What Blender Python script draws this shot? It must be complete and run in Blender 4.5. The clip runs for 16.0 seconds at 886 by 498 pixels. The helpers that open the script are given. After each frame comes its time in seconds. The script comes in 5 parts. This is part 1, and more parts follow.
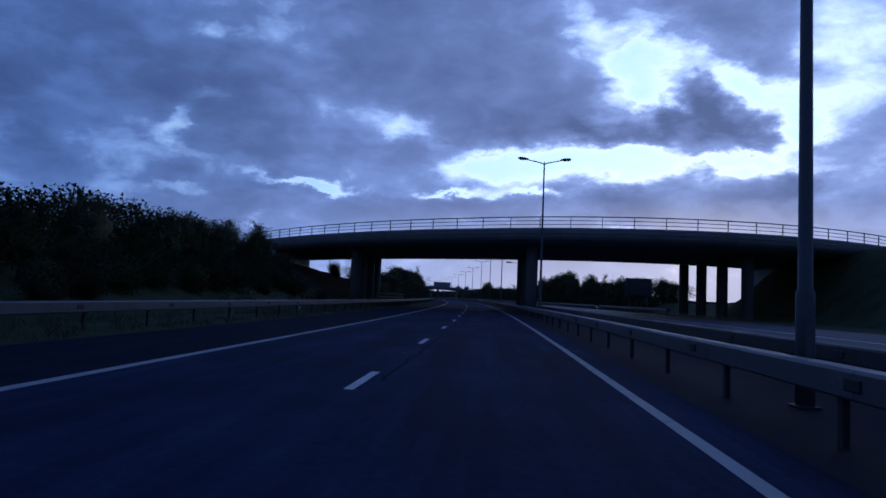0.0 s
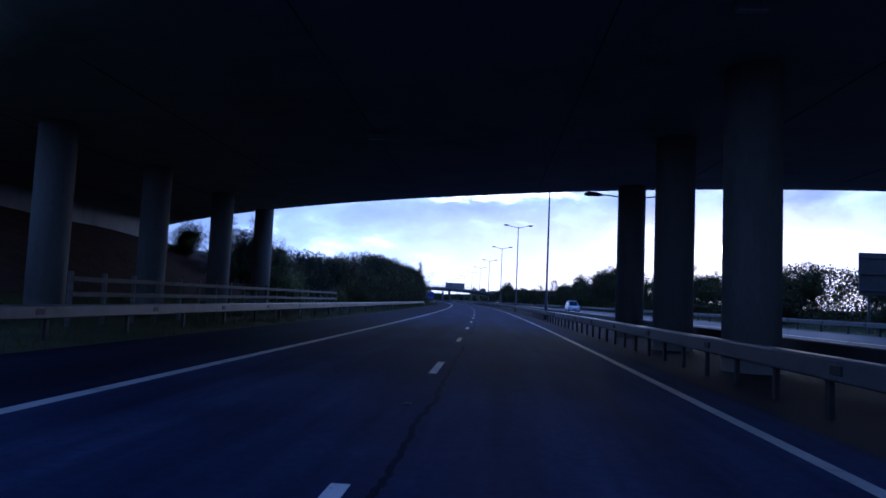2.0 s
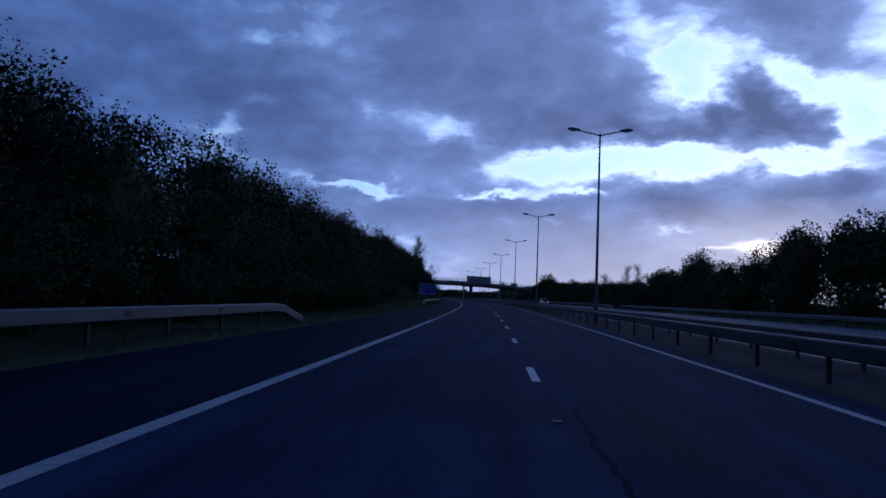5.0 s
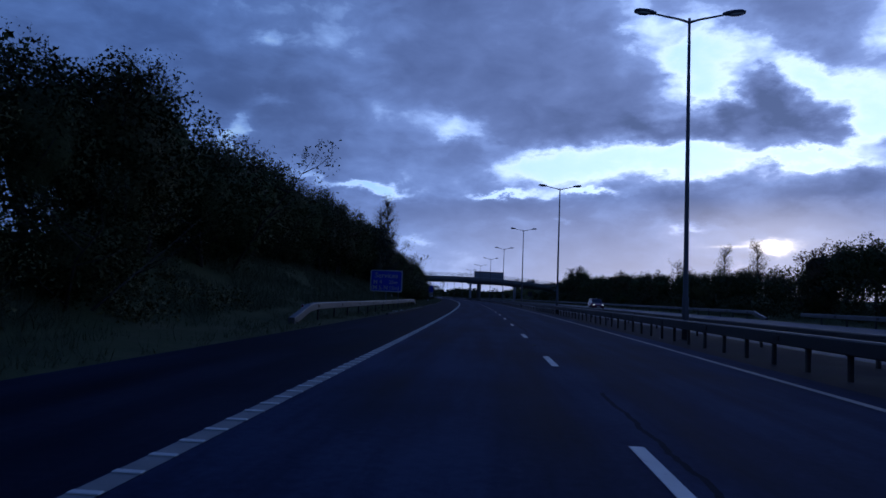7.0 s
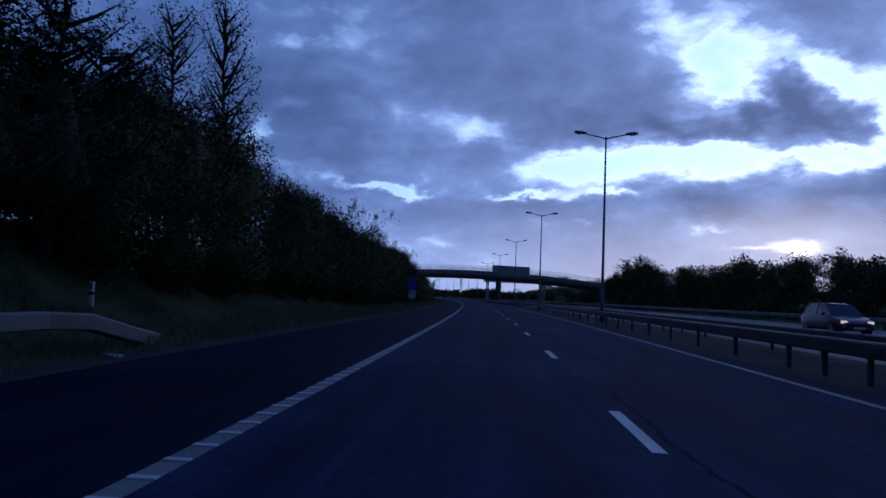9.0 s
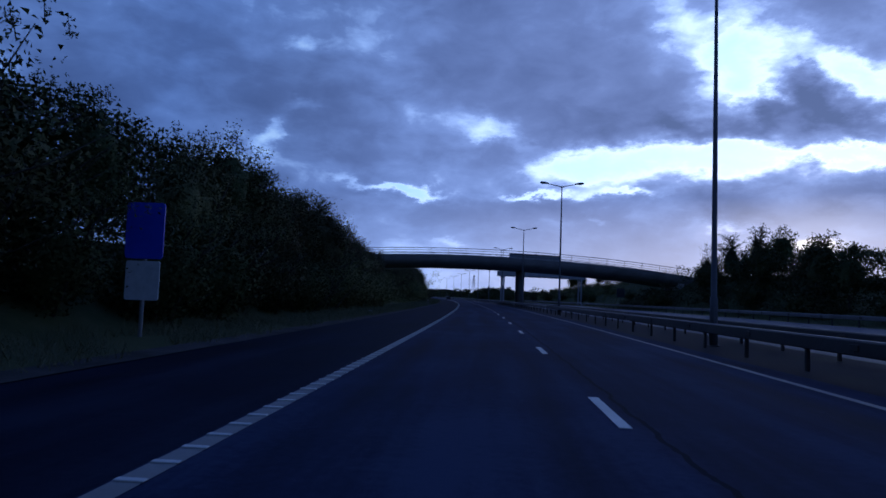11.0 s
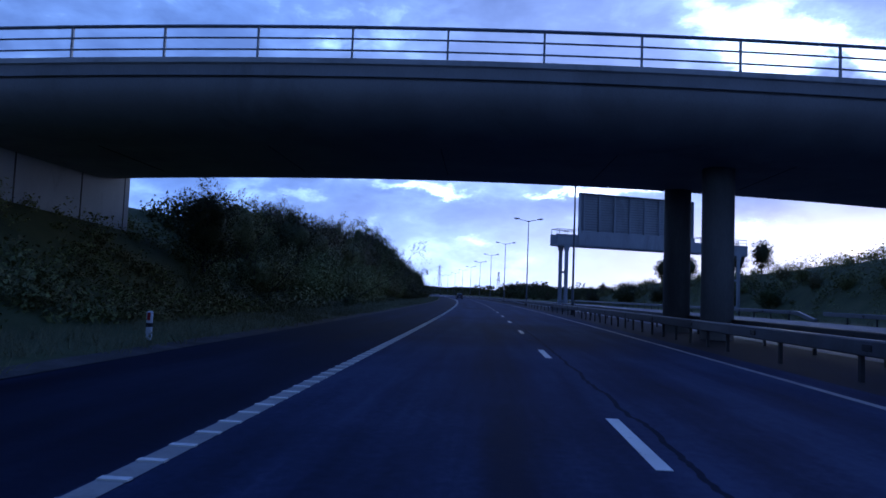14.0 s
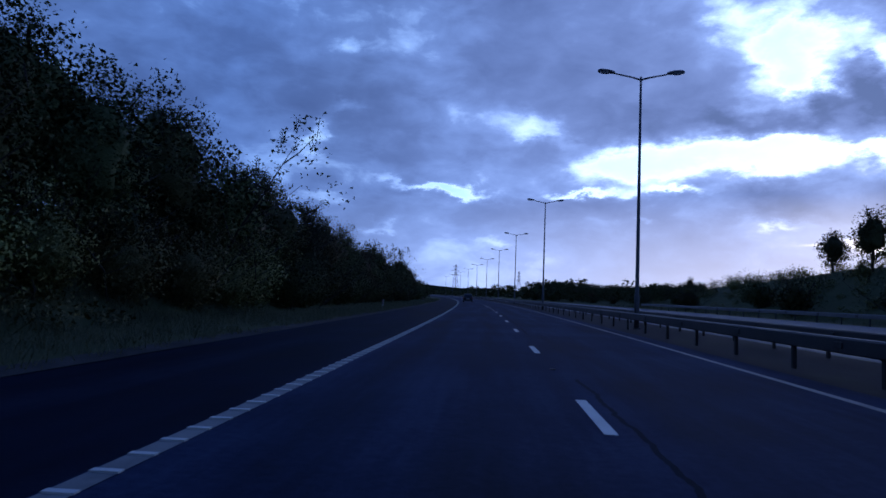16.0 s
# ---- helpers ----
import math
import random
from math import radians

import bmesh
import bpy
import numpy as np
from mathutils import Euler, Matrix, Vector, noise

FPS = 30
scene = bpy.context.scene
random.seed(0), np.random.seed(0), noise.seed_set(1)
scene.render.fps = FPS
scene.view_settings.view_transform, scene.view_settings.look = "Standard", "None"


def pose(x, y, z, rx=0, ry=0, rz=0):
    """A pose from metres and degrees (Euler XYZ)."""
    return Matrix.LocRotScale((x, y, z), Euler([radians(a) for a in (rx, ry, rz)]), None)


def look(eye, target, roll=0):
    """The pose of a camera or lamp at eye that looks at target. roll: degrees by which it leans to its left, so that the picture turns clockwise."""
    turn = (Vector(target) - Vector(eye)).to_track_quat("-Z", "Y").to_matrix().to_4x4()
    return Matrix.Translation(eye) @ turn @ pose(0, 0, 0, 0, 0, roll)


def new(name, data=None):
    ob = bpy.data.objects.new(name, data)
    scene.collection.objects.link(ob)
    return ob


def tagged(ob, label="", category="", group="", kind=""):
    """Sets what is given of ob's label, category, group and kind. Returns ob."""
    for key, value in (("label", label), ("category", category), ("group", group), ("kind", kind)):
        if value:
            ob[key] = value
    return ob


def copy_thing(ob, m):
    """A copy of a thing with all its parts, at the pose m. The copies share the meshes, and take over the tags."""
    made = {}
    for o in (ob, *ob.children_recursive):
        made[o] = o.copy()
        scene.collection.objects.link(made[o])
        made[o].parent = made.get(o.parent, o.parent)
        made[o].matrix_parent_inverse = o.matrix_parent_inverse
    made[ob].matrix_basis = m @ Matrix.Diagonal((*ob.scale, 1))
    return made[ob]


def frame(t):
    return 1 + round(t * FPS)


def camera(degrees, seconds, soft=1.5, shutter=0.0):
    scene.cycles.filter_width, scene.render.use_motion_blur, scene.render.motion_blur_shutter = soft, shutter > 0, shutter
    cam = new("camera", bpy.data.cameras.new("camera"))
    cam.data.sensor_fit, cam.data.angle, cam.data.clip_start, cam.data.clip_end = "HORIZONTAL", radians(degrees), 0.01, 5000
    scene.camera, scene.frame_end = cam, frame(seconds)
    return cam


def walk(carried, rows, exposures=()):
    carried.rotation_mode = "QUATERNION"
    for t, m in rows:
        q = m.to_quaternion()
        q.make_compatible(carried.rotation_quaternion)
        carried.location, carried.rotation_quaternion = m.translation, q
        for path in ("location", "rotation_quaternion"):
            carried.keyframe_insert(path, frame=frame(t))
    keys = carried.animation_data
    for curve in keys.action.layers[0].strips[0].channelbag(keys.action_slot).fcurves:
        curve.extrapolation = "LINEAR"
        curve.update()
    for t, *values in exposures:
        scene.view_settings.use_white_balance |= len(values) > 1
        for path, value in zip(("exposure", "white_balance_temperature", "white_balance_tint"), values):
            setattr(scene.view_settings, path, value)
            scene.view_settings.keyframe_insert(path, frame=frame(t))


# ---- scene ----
cam = camera(66.26, 16.0, soft=1.6, shutter=0.02)
R = 2419.7          # radius of the road's long bend to the left
H = 1.238           # height of the eye over the road


def P(s, u, z=0.0):
    """A place by the road: s metres along it, u metres to the right of the lane line, z up."""
    a = s / R
    return Vector((-R + (R + u) * math.cos(a), (R + u) * math.sin(a), z))


def F(s, u, z=0.0, turn=0.0, scale=1.0):
    """A pose by the road whose y axis runs along it."""
    p = P(s, u, z)
    m = pose(p.x, p.y, p.z, 0, 0, math.degrees(s / R) + turn)
    return m if scale == 1.0 else m @ Matrix.Diagonal((scale, scale, scale, 1))


# seconds, metres along the road, metres right of the lane line, yaw against the road, pitch, roll
ROWS = [
    (0.0, 2.04, 1.803, 4.26, 4.04, -2.42),
    (0.5, 17.29, 1.640, 4.42, 4.01, -2.38),
    (1.0, 32.38, 1.454, 4.43, 4.21, -2.44),
    (1.5, 47.25, 1.233, 4.68, 4.00, -2.29),
    (2.0, 62.38, 0.951, 4.30, 4.24, -2.52),
    (2.5, 77.78, 0.746, 4.47, 4.08, -2.51),
    (3.0, 93.09, 0.461, 4.62, 3.94, -2.40),
    (3.5, 108.04, 0.177, 4.64, 3.97, -2.35),
    (4.0, 123.17, -0.112, 4.62, 4.10, -2.35),
    (6.5, 198.49, -1.244, 4.05, 3.77, -2.19),
    (7.0, 213.81, -1.308, 3.92, 3.94, -2.20),
    (7.5, 228.94, -1.363, 3.96, 3.97, -2.24),
    (8.0, 244.22, -1.382, 4.00, 4.07, -2.21),
    (8.5, 259.61, -1.457, 3.96, 3.62, -2.15),
    (9.0, 274.88, -1.447, 4.12, 3.98, -2.28),
    (11.5, 352.07, -1.404, 3.68, 4.02, -2.13),
    (12.0, 367.14, -1.391, 3.71, 4.08, -2.21),
    (12.5, 382.56, -1.348, 3.86, 3.91, -2.14),
    (13.0, 398.05, -1.353, 3.55, 3.97, -2.26),
    (13.5, 413.06, -1.368, 3.63, 3.89, -2.27),
    (14.0, 428.58, -1.348, 3.73, 3.78, -2.18),
    (14.5, 444.13, -1.304, 3.81, 3.76, -2.13),
    (15.0, 459.48, -1.273, 3.86, 3.98, -2.20),
    (15.5, 474.88, -1.263, 3.77, 3.96, -2.20),
    (16.0, 490.32, -1.175, 3.88, 3.82, -2.13),
]


def row_pose(s, u, yaw, pitch, roll):
    p = P(s, u, H)
    return pose(p.x, p.y, p.z, 90 + pitch, roll, yaw + math.degrees(s / R))


EXPOSURES = [(0.0, 0.05), (1.0, 0.25), (1.5, 0.85), (2.0, 1.55), (2.5, 1.2), (2.7, 0.85), (3.0, 0.05), (7.0, 0.0), (11.5, 0.2), (13.0, 0.4), (13.5, 0.75), (14.0, 1.25), (14.5, 1.42), (15.0, 0.75), (15.5, 0.65), (16.0, 0.45)]
walk(cam, [(t, row_pose(*r)) for t, *r in ROWS], EXPOSURES)

# ---------------------------------------------------------------- sky and sun
SUN_RIGHT, SUN_UP = 17.4, 4.6       # degrees right of the first heading, and up


class Nodes:
    """Short hand for a node tree."""

    def __init__(self, tree):
        self.tree, self.n, self.l = tree, tree.nodes, tree.links

    def put(self, socket, value):
        if isinstance(value, bpy.types.NodeSocket):
            self.l.new(value, socket)
        elif value is not None:
            socket.default_value = value

    def math(self, op, a, b=None, c=None, clamp=False):
        n = self.n.new("ShaderNodeMath")
        n.operation, n.use_clamp = op, clamp
        for i, v in enumerate((a, b, c)):
            self.put(n.inputs[i], v)
        return n.outputs[0]

    def vec(self, op, a, b=None):
        n = self.n.new("ShaderNodeVectorMath")
        n.operation = op
        self.put(n.inputs[0], a)
        self.put(n.inputs[1], b)
        return n.outputs["Value"] if op in ("DOT_PRODUCT", "LENGTH") else n.outputs[0]

    def noise(self, vector, scale, detail=4.0, rough=0.5, distortion=0.0, colour=False):
        n = self.n.new("ShaderNodeTexNoise")
        self.put(n.inputs["Vector"], vector)
        for k, v in (("Scale", scale), ("Detail", detail), ("Roughness", rough), ("Distortion", distortion)):
            n.inputs[k].default_value = v
        return n.outputs["Color" if colour else "Fac"]

    def ramp(self, fac, stops, ease="LINEAR"):
        n = self.n.new("ShaderNodeValToRGB")
        n.color_ramp.interpolation = ease
        el = n.color_ramp.elements
        while len(el) < len(stops):
            el.new(0.5)
        for e, (p, c) in zip(el, stops):
            e.position = p
            e.color = (*c, 1) if len(c) == 3 else c
        self.put(n.inputs[0], fac)
        return n.outputs[0]

    def mix(self, fac, a, b, blend="MIX"):
        n = self.n.new("ShaderNodeMix")
        n.data_type, n.blend_type = "RGBA", blend
        for i, v in ((0, fac), (6, a), (7, b)):
            self.put(n.inputs[i], (*v, 1) if isinstance(v, tuple) and len(v) == 3 else v)
        return n.outputs[2]

    def span(self, v, a, b, c=0.0, d=1.0):
        n = self.n.new("ShaderNodeMapRange")
        for i, x in enumerate((v, a, b, c, d)):
            self.put(n.inputs[i], x)
        return n.outputs[0]


# where the cloud deck thins or thickens: degrees right, degrees up, two widths, slope down to the right, how much
BREAKS = [(27, 17.0, 4.5, 4.0, 10, -.28), (0.6, 11.2, 5.6, 1.8, -8, -.5), (10.4, 11.8, 6.4, 1.5, 2, -.5), (18.4, 11.4, 4.5, .64, 6, -.42), (11.6, 19.2, 3.2, 3.0, 5, -.5), (19.5, 16.9, 4.4, 1.3, 27, -.45), (6.7, 21.8, 1.8, 1.8, 4, -.22),
          (23.2, 13.2, 1.7, 1.5, 6, -.35), (12.9, 16.4, 1.9, 1.2, 4, -.32), (8.6, 16.2, 2.0, 1.0, 3, -.2), (-14.6, 8.8, 2.9, .43, 2, -.35), (-4.3, 8.6, 2.9, .33, -1, -.4), (2.9, 8.8, 2.3, .32, 0, -.35)]
RIFTS = [(-8.4, 14.2, 2.0, .8, 8, -.20), (-5.5, 13.2, 1.8, .6, 12, -.14), (-26.5, 12.6, 1.6, 1.0, -46, -.26), (-24.6, 15.2, 1.8, .6, -6, -.18), (-24.2, 19.9, 1.2, .9, -7, -.12), (-26, 7.9, 1.5, .6, -4, -.18), (-21.5, 5.5, 1.9, .45, -3, -.2),
         (-39.4, 10.4, 2.0, 1.1, -28, -.24), (-46.7, 15.3, 2.4, 2.2, -13, -.2), (1.1, 7.0, .74, .28, -1, -.2), (-11.1, 4.8, 1.9, .3, -2, -.12), (11.3, 6.4, 2.5, .4, -4, -.22), (-17.9, 9.1, 3.2, .4, 4, -.2)]
MASSES = [(17.2, 14.9, 2.1, 1.6, 40, .27), (19.8, 13.2, 2.8, .81, 25, .26), (16.1, 11.9, 1.6, .6, 3, .21), (15.7, 16.8, .9, .9, 35, .24), (10.4, 13.8, 3.8, .68, 0, .29), (14.1, 14.8, 1.7, .65, -31, .27),
          (6.4, 14.6, 1.8, .62, 12, .21), (18.4, 22.0, 4.4, 1.5, 16, .13), (23, 19.8, 2.1, 1.4, 9, .03)]
BANKS = [(-9, 19.5, 7, 4, 0, .10), (-1.9, 14.9, 5.2, 1.8, 12, .18), (4.5, 18.6, 3.2, 2.7, 62, .08), (-0.2, 21.7, 6.2, 2.9, 1, .05), (-8.5, 11.3, 4.6, 2.2, -2, .13), (-21, 12.5, 4.2, 2.1, -4, .10), (10.2, 8.3, 3.6, 1.3, -7, .29),
         (12.9, 7.3, 2.0, .8, 1, .16), (19.5, 8.7, 3.1, 1.1, -5, .27), (23, 8.9, 2.0, 1.3, 3, .24), (-5.9, 7.2, 5.3, 1.0, 1, .16), (-14.1, 7.0, 3.3, 1.05, -3, .14), (0.7, 7.6, 4.2, .74, -1, .14)]
GLOW = [(16.8, 4.7, 1.35, .42, 0, 2.4), (14.0, 4.6, 1.3, .12, 0, .5), (17.0, 5.4, 6.5, 2.6, 0, .16)]

world = bpy.data.worlds.new("dusk_sky")
scene.world = world
world.use_nodes = True
N = Nodes(world.node_tree)
direction = N.n.new("ShaderNodeTexCoord").outputs["Generated"]
split = N.n.new("ShaderNodeSeparateXYZ")
N.put(split.inputs[0], direction)
right = N.math("MULTIPLY", N.math("ARCTAN2", split.outputs[0], split.outputs[1]), 57.2958)
up = N.math("MULTIPLY", N.math("ARCSINE", split.outputs[2]), 57.2958)
flat_dir = N.vec("MULTIPLY", direction, (1.0, 1.0, 2.0))
warp = N.vec("SUBTRACT", N.noise(flat_dir, 13.0, 7.0, 0.62, colour=True), (0.5, 0.5, 0.5))
warp = N.vec("MULTIPLY", warp, (6.5, 4.2, 0.0))
angles = N.n.new("ShaderNodeCombineXYZ")
N.put(angles.inputs[0], right)
N.put(angles.inputs[1], up)
angles = N.vec("ADD", angles.outputs[0], warp)
plain_angles = N.vec("ADD", angles, N.vec("MULTIPLY", warp, (-0.75, -0.75, 0.0)))


def lumps(where, rows, total):
    for a, e, wa, we, tilt, k in rows:
        c, w = math.cos(radians(tilt)), math.sin(radians(tilt))
        d = N.vec("SUBTRACT", where, (a, e, 0))
        x = N.vec("DOT_PRODUCT", d, (c / wa, -w / wa, 0))
        y = N.vec("DOT_PRODUCT", d, (w / we, c / we, 0))
        q = N.math("MULTIPLY_ADD", x, x, N.math("MULTIPLY", y, y))
        g = N.math("EXPONENT", N.math("MULTIPLY", N.math("POWER", q, 1.15), -0.9))
        total = N.math("MULTIPLY_ADD", g, k, total)
    return total


soft_noise = N.noise(flat_dir, 4.6, 6.0, 0.5, 0.2)
fine_noise = N.noise(flat_dir, 15.0, 6.0, 0.56, 0.35)
density = N.math("ADD", N.math("MULTIPLY_ADD", soft_noise, 0.85, 0.155), N.math("MULTIPLY_ADD", fine_noise, 0.44, -0.22))
for rows in (BREAKS, RIFTS, MASSES, BANKS):
    density = lumps(angles, rows, density)
cloud = N.ramp(density, [(0.0, (0.28, 0.47, 0.80)), (0.18, (0.35, 0.52, 0.80)), (0.30, (0.43, 0.56, 0.82)), (0.40, (0.265, 0.37, 0.68)), (0.50, (0.142, 0.205, 0.43)),
                         (0.66, (0.098, 0.140, 0.305)), (0.85, (0.072, 0.104, 0.235)), (1.0, (0.054, 0.080, 0.18))])
haze = N.span(up, 8.5, 1.5)
toward = N.vec("DOT_PRODUCT", direction, (math.sin(radians(SUN_RIGHT)), math.cos(radians(SUN_RIGHT)), 0.05))
haze_colour = N.mix(N.span(toward, 0.86, 1.0), (0.25, 0.31, 0.55), (0.355, 0.335, 0.41))
cloud = N.mix(N.math("MULTIPLY", haze, 0.62), cloud, haze_colour)
# the sky dims away from the sun's side and towards the zenith
facing = N.vec("DOT_PRODUCT", direction, (math.sin(radians(SUN_RIGHT)), math.cos(radians(SUN_RIGHT)), 0.0))
dim = N.math("ADD", N.span(facing, -0.3, 0.7, 0.42, 0.87), N.span(facing, 0.72, 1.0, 0.0, 1.05))
cloud = N.vec("MULTIPLY", cloud, dim)
cloud = N.vec("MULTIPLY", cloud, N.mix(N.span(up, 24.0, 60.0), (1.0, 1.0, 1.0), (0.30, 0.50, 0.88)))
cloud = N.vec("MULTIPLY", cloud, N.mix(N.span(facing, 0.6, 0.98), (0.72, 1.0, 1.28), (1.0, 1.0, 0.98)))
half_angles = N.vec("ADD", angles, N.vec("MULTIPLY", warp, (-0.35, -0.45, 0.0)))
glow = lumps(half_angles, GLOW[:1], lumps(plain_angles, GLOW[1:], 0.0))
sky = N.n.new("ShaderNodeTexSky")
sky.sky_type, sky.sun_disc = "NISHITA", False
sky.sun_elevation, sky.sun_rotation = radians(SUN_UP), radians(SUN_RIGHT)
clear = N.math("SUBTRACT", 0.55, density, clamp=True)
back1, back2 = N.n["Background"], N.n.new("ShaderNodeBackground")
N.put(back1.inputs[0], N.mix(1.0, cloud, N.mix(glow, (0, 0, 0), (1.0, 0.88, 0.72)), "ADD"))
back1.inputs[1].default_value = 1.0
N.put(back2.inputs[0], sky.outputs[0])
N.put(back2.inputs[1], N.math("MULTIPLY", clear, 0.02))
both = N.n.new("ShaderNodeAddShader")
N.l.new(back1.outputs[0], both.inputs[0])
N.l.new(back2.outputs[0], both.inputs[1])
N.l.new(both.outputs[0], N.n["World Output"].inputs[0])

sun = new("sun", bpy.data.lights.new("sun", "SUN"))
sun.data.energy, sun.data.angle, sun.data.color = 0.015, radians(12), (1.0, 0.9, 0.78)
a, e = radians(SUN_RIGHT), radians(SUN_UP)
sun.matrix_world = look((0, 0, 60), (-10 * math.sin(a) * math.cos(e), -10 * math.cos(a) * math.cos(e), 60 - 10 * math.sin(e)))

# ---------------------------------------------------------------- materials


def surface(name, stops, scale=2.0, rough=(0.7, 0.9), metal=0.0, bump=0.2, fine=40.0, stretch=(1, 1, 1), stain=None, spread=0.0, spec=None):
    """A material with coarse and fine colour variation, uneven gloss and relief, in metres."""
    m = bpy.data.materials.new(name)
    m.use_nodes = True
    k = Nodes(m.node_tree)
    shader = k.n["Principled BSDF"]
    place = k.n.new("ShaderNodeTexCoord").outputs["Object"]
    info = k.n.new("ShaderNodeObjectInfo")
    place = k.vec("ADD", k.vec("MULTIPLY", place, stretch), k.vec("MULTIPLY", (37.0, 91.0, 13.0), info.outputs["Random"]))
    coarse = k.noise(place, scale, 5.0, 0.6)
    grain = k.noise(place, fine, 3.0, 0.6)
    mixed = k.math("ADD", k.math("MULTIPLY", coarse, 0.7), k.math("MULTIPLY", grain, 0.3))
    colour = k.ramp(mixed, [(0.3 + 0.4 * i / (len(stops) - 1), c) for i, c in enumerate(stops)])
    if stain:
        marks = k.ramp(k.noise(place, scale * 0.37, 6.0, 0.7, 0.8), [(0.52, (0, 0, 0)), (0.66, (1, 1, 1))])
        colour = k.mix(k.math("MULTIPLY", marks, stain[1]), colour, stain[0])
    if spread:
        hsv = k.n.new("ShaderNodeHueSaturation")
        k.put(hsv.inputs["Hue"], k.span(info.outputs["Random"], 0, 1, 0.5 - spread * 0.12, 0.5 + spread * 0.06))
        k.put(hsv.inputs["Value"], k.span(info.outputs["Random"], 0, 1, 1 - spread, 1 + spread))
        k.put(hsv.inputs["Color"], colour)
        colour = hsv.outputs[0]
    k.put(shader.inputs["Base Color"], colour)
    k.put(shader.inputs["Roughness"], k.span(coarse, 0.3, 0.7, rough[0], rough[1]))
    shader.inputs["Metallic"].default_value = metal
    if spec is not None:
        shader.inputs["Specular IOR Level"].default_value = spec
    b = k.n.new("ShaderNodeBump")
    b.inputs["Strength"].default_value, b.inputs["Distance"].default_value = bump, 0.02
    k.put(b.inputs["Height"], mixed)
    k.put(shader.inputs["Normal"], b.outputs[0])
    return m


def foliage(name, stops, spread=0.42):
    """Leaves, each island a little different."""
    m = bpy.data.materials.new(name)
    m.use_nodes = True
    k = Nodes(m.node_tree)
    shader = k.n["Principled BSDF"]
    island = k.n.new("ShaderNodeNewGeometry").outputs["Random Per Island"]
    info = k.n.new("ShaderNodeObjectInfo").outputs["Random"]
    place = k.n.new("ShaderNodeTexCoord").outputs["Object"]
    f = k.math("ADD", k.math("MULTIPLY", island, 0.15), k.math("ADD", k.math("MULTIPLY", k.noise(place, 0.9, 3.0), 0.45), k.math("MULTIPLY", k.noise(place, 13.0, 5.0, 0.75), 0.42)))
    colour = k.ramp(f, [(0.2 + 0.6 * i / (len(stops) - 1), c) for i, c in enumerate(stops)])
    hsv = k.n.new("ShaderNodeHueSaturation")
    k.put(hsv.inputs["Hue"], k.span(info, 0, 1, 0.445, 0.52))
    k.put(hsv.inputs["Value"], k.span(info, 0, 1, 1 - spread, 1 + spread))
    k.put(hsv.inputs["Color"], colour)
    k.put(shader.inputs["Base Color"], hsv.outputs[0])
    shader.inputs["Roughness"].default_value = 0.75
    shader.inputs["Specular IOR Level"].default_value = 0.2
    b = k.n.new("ShaderNodeBump")
    b.inputs["Strength"].default_value, b.inputs["Distance"].default_value = 0.8, 0.07
    k.put(b.inputs["Height"], k.noise(place, 9.0, 4.0, 0.65))
    k.put(shader.inputs["Normal"], b.outputs[0])
    return m


def road_surface(name, rough, gloss):
    """Worn asphalt: lane joints, wheel tracks, patches and stone grain; worn by the place across the road."""
    m = bpy.data.materials.new(name)
    m.use_nodes = True
    k = Nodes(m.node_tree)
    shader = k.n["Principled BSDF"]
    place = k.n.new("ShaderNodeTexCoord").outputs["Object"]
    across = k.n.new("ShaderNodeUVMap").outputs[0]
    parts = k.n.new("ShaderNodeSeparateXYZ")
    k.put(parts.inputs[0], across)
    long = k.vec("MULTIPLY", across, (1.0, 0.06, 1.0))
    streak = k.noise(long, 1.3, 5.0, 0.6)
    patch = k.noise(across, 0.22, 4.0, 0.6)
    grain = k.noise(place, 60.0, 2.0, 0.7)
    stone = k.noise(place, 9.0, 5.0, 0.7)
    track = k.math("COSINE", k.math("MULTIPLY", parts.outputs[0], 3.4))
    f = k.math("ADD", k.math("MULTIPLY", streak, 0.40), k.math("ADD", k.math("MULTIPLY", patch, 0.30), k.math("ADD", k.math("MULTIPLY", stone, 0.18), k.math("MULTIPLY", grain, 0.12))))
    f = k.math("MULTIPLY_ADD", track, 0.018, f)
    colour = k.ramp(f, [(0.39, (0.0105, 0.0165, 0.0350)), (0.5, (0.0245, 0.0370, 0.0750)), (0.60, (0.052, 0.071, 0.124))])
    # lens darkening at the lower left is painted into the hard shoulder's colour
    colour = k.mix(k.math("LESS_THAN", parts.outputs[0], -3.75), colour, k.vec("MULTIPLY", colour, (0.42, 0.42, 0.42)))
    # dark longitudinal cracks and the joint between the lanes
    wander = k.math("MULTIPLY_ADD", k.math("SUBTRACT", k.noise(k.vec("MULTIPLY", across, (0.0, 1.0, 0.0)), 0.5, 4.0, 0.7), 0.5), 0.4, parts.outputs[0])
    joint = k.math("LESS_THAN", k.math("ABSOLUTE", k.math("SUBTRACT", wander, 0.26)), 0.03)
    joint = k.math("MULTIPLY", joint, k.math("GREATER_THAN", k.noise(across, 0.05, 2.0), 0.45))
    colour = k.mix(k.math("MULTIPLY", joint, 0.7), colour, (0.003, 0.003, 0.004))
    k.put(shader.inputs["Base Color"], colour)
    k.put(shader.inputs["Roughness"], k.span(f, 0.35, 0.65, rough, rough + 0.22))
    shader.inputs["Specular IOR Level"].default_value = gloss
    b = k.n.new("ShaderNodeBump")
    b.inputs["Strength"].default_value, b.inputs["Distance"].default_value = 0.5, 0.01
    k.put(b.inputs["Height"], k.math("ADD", grain, stone))
    k.put(shader.inputs["Normal"], b.outputs[0])
    return m


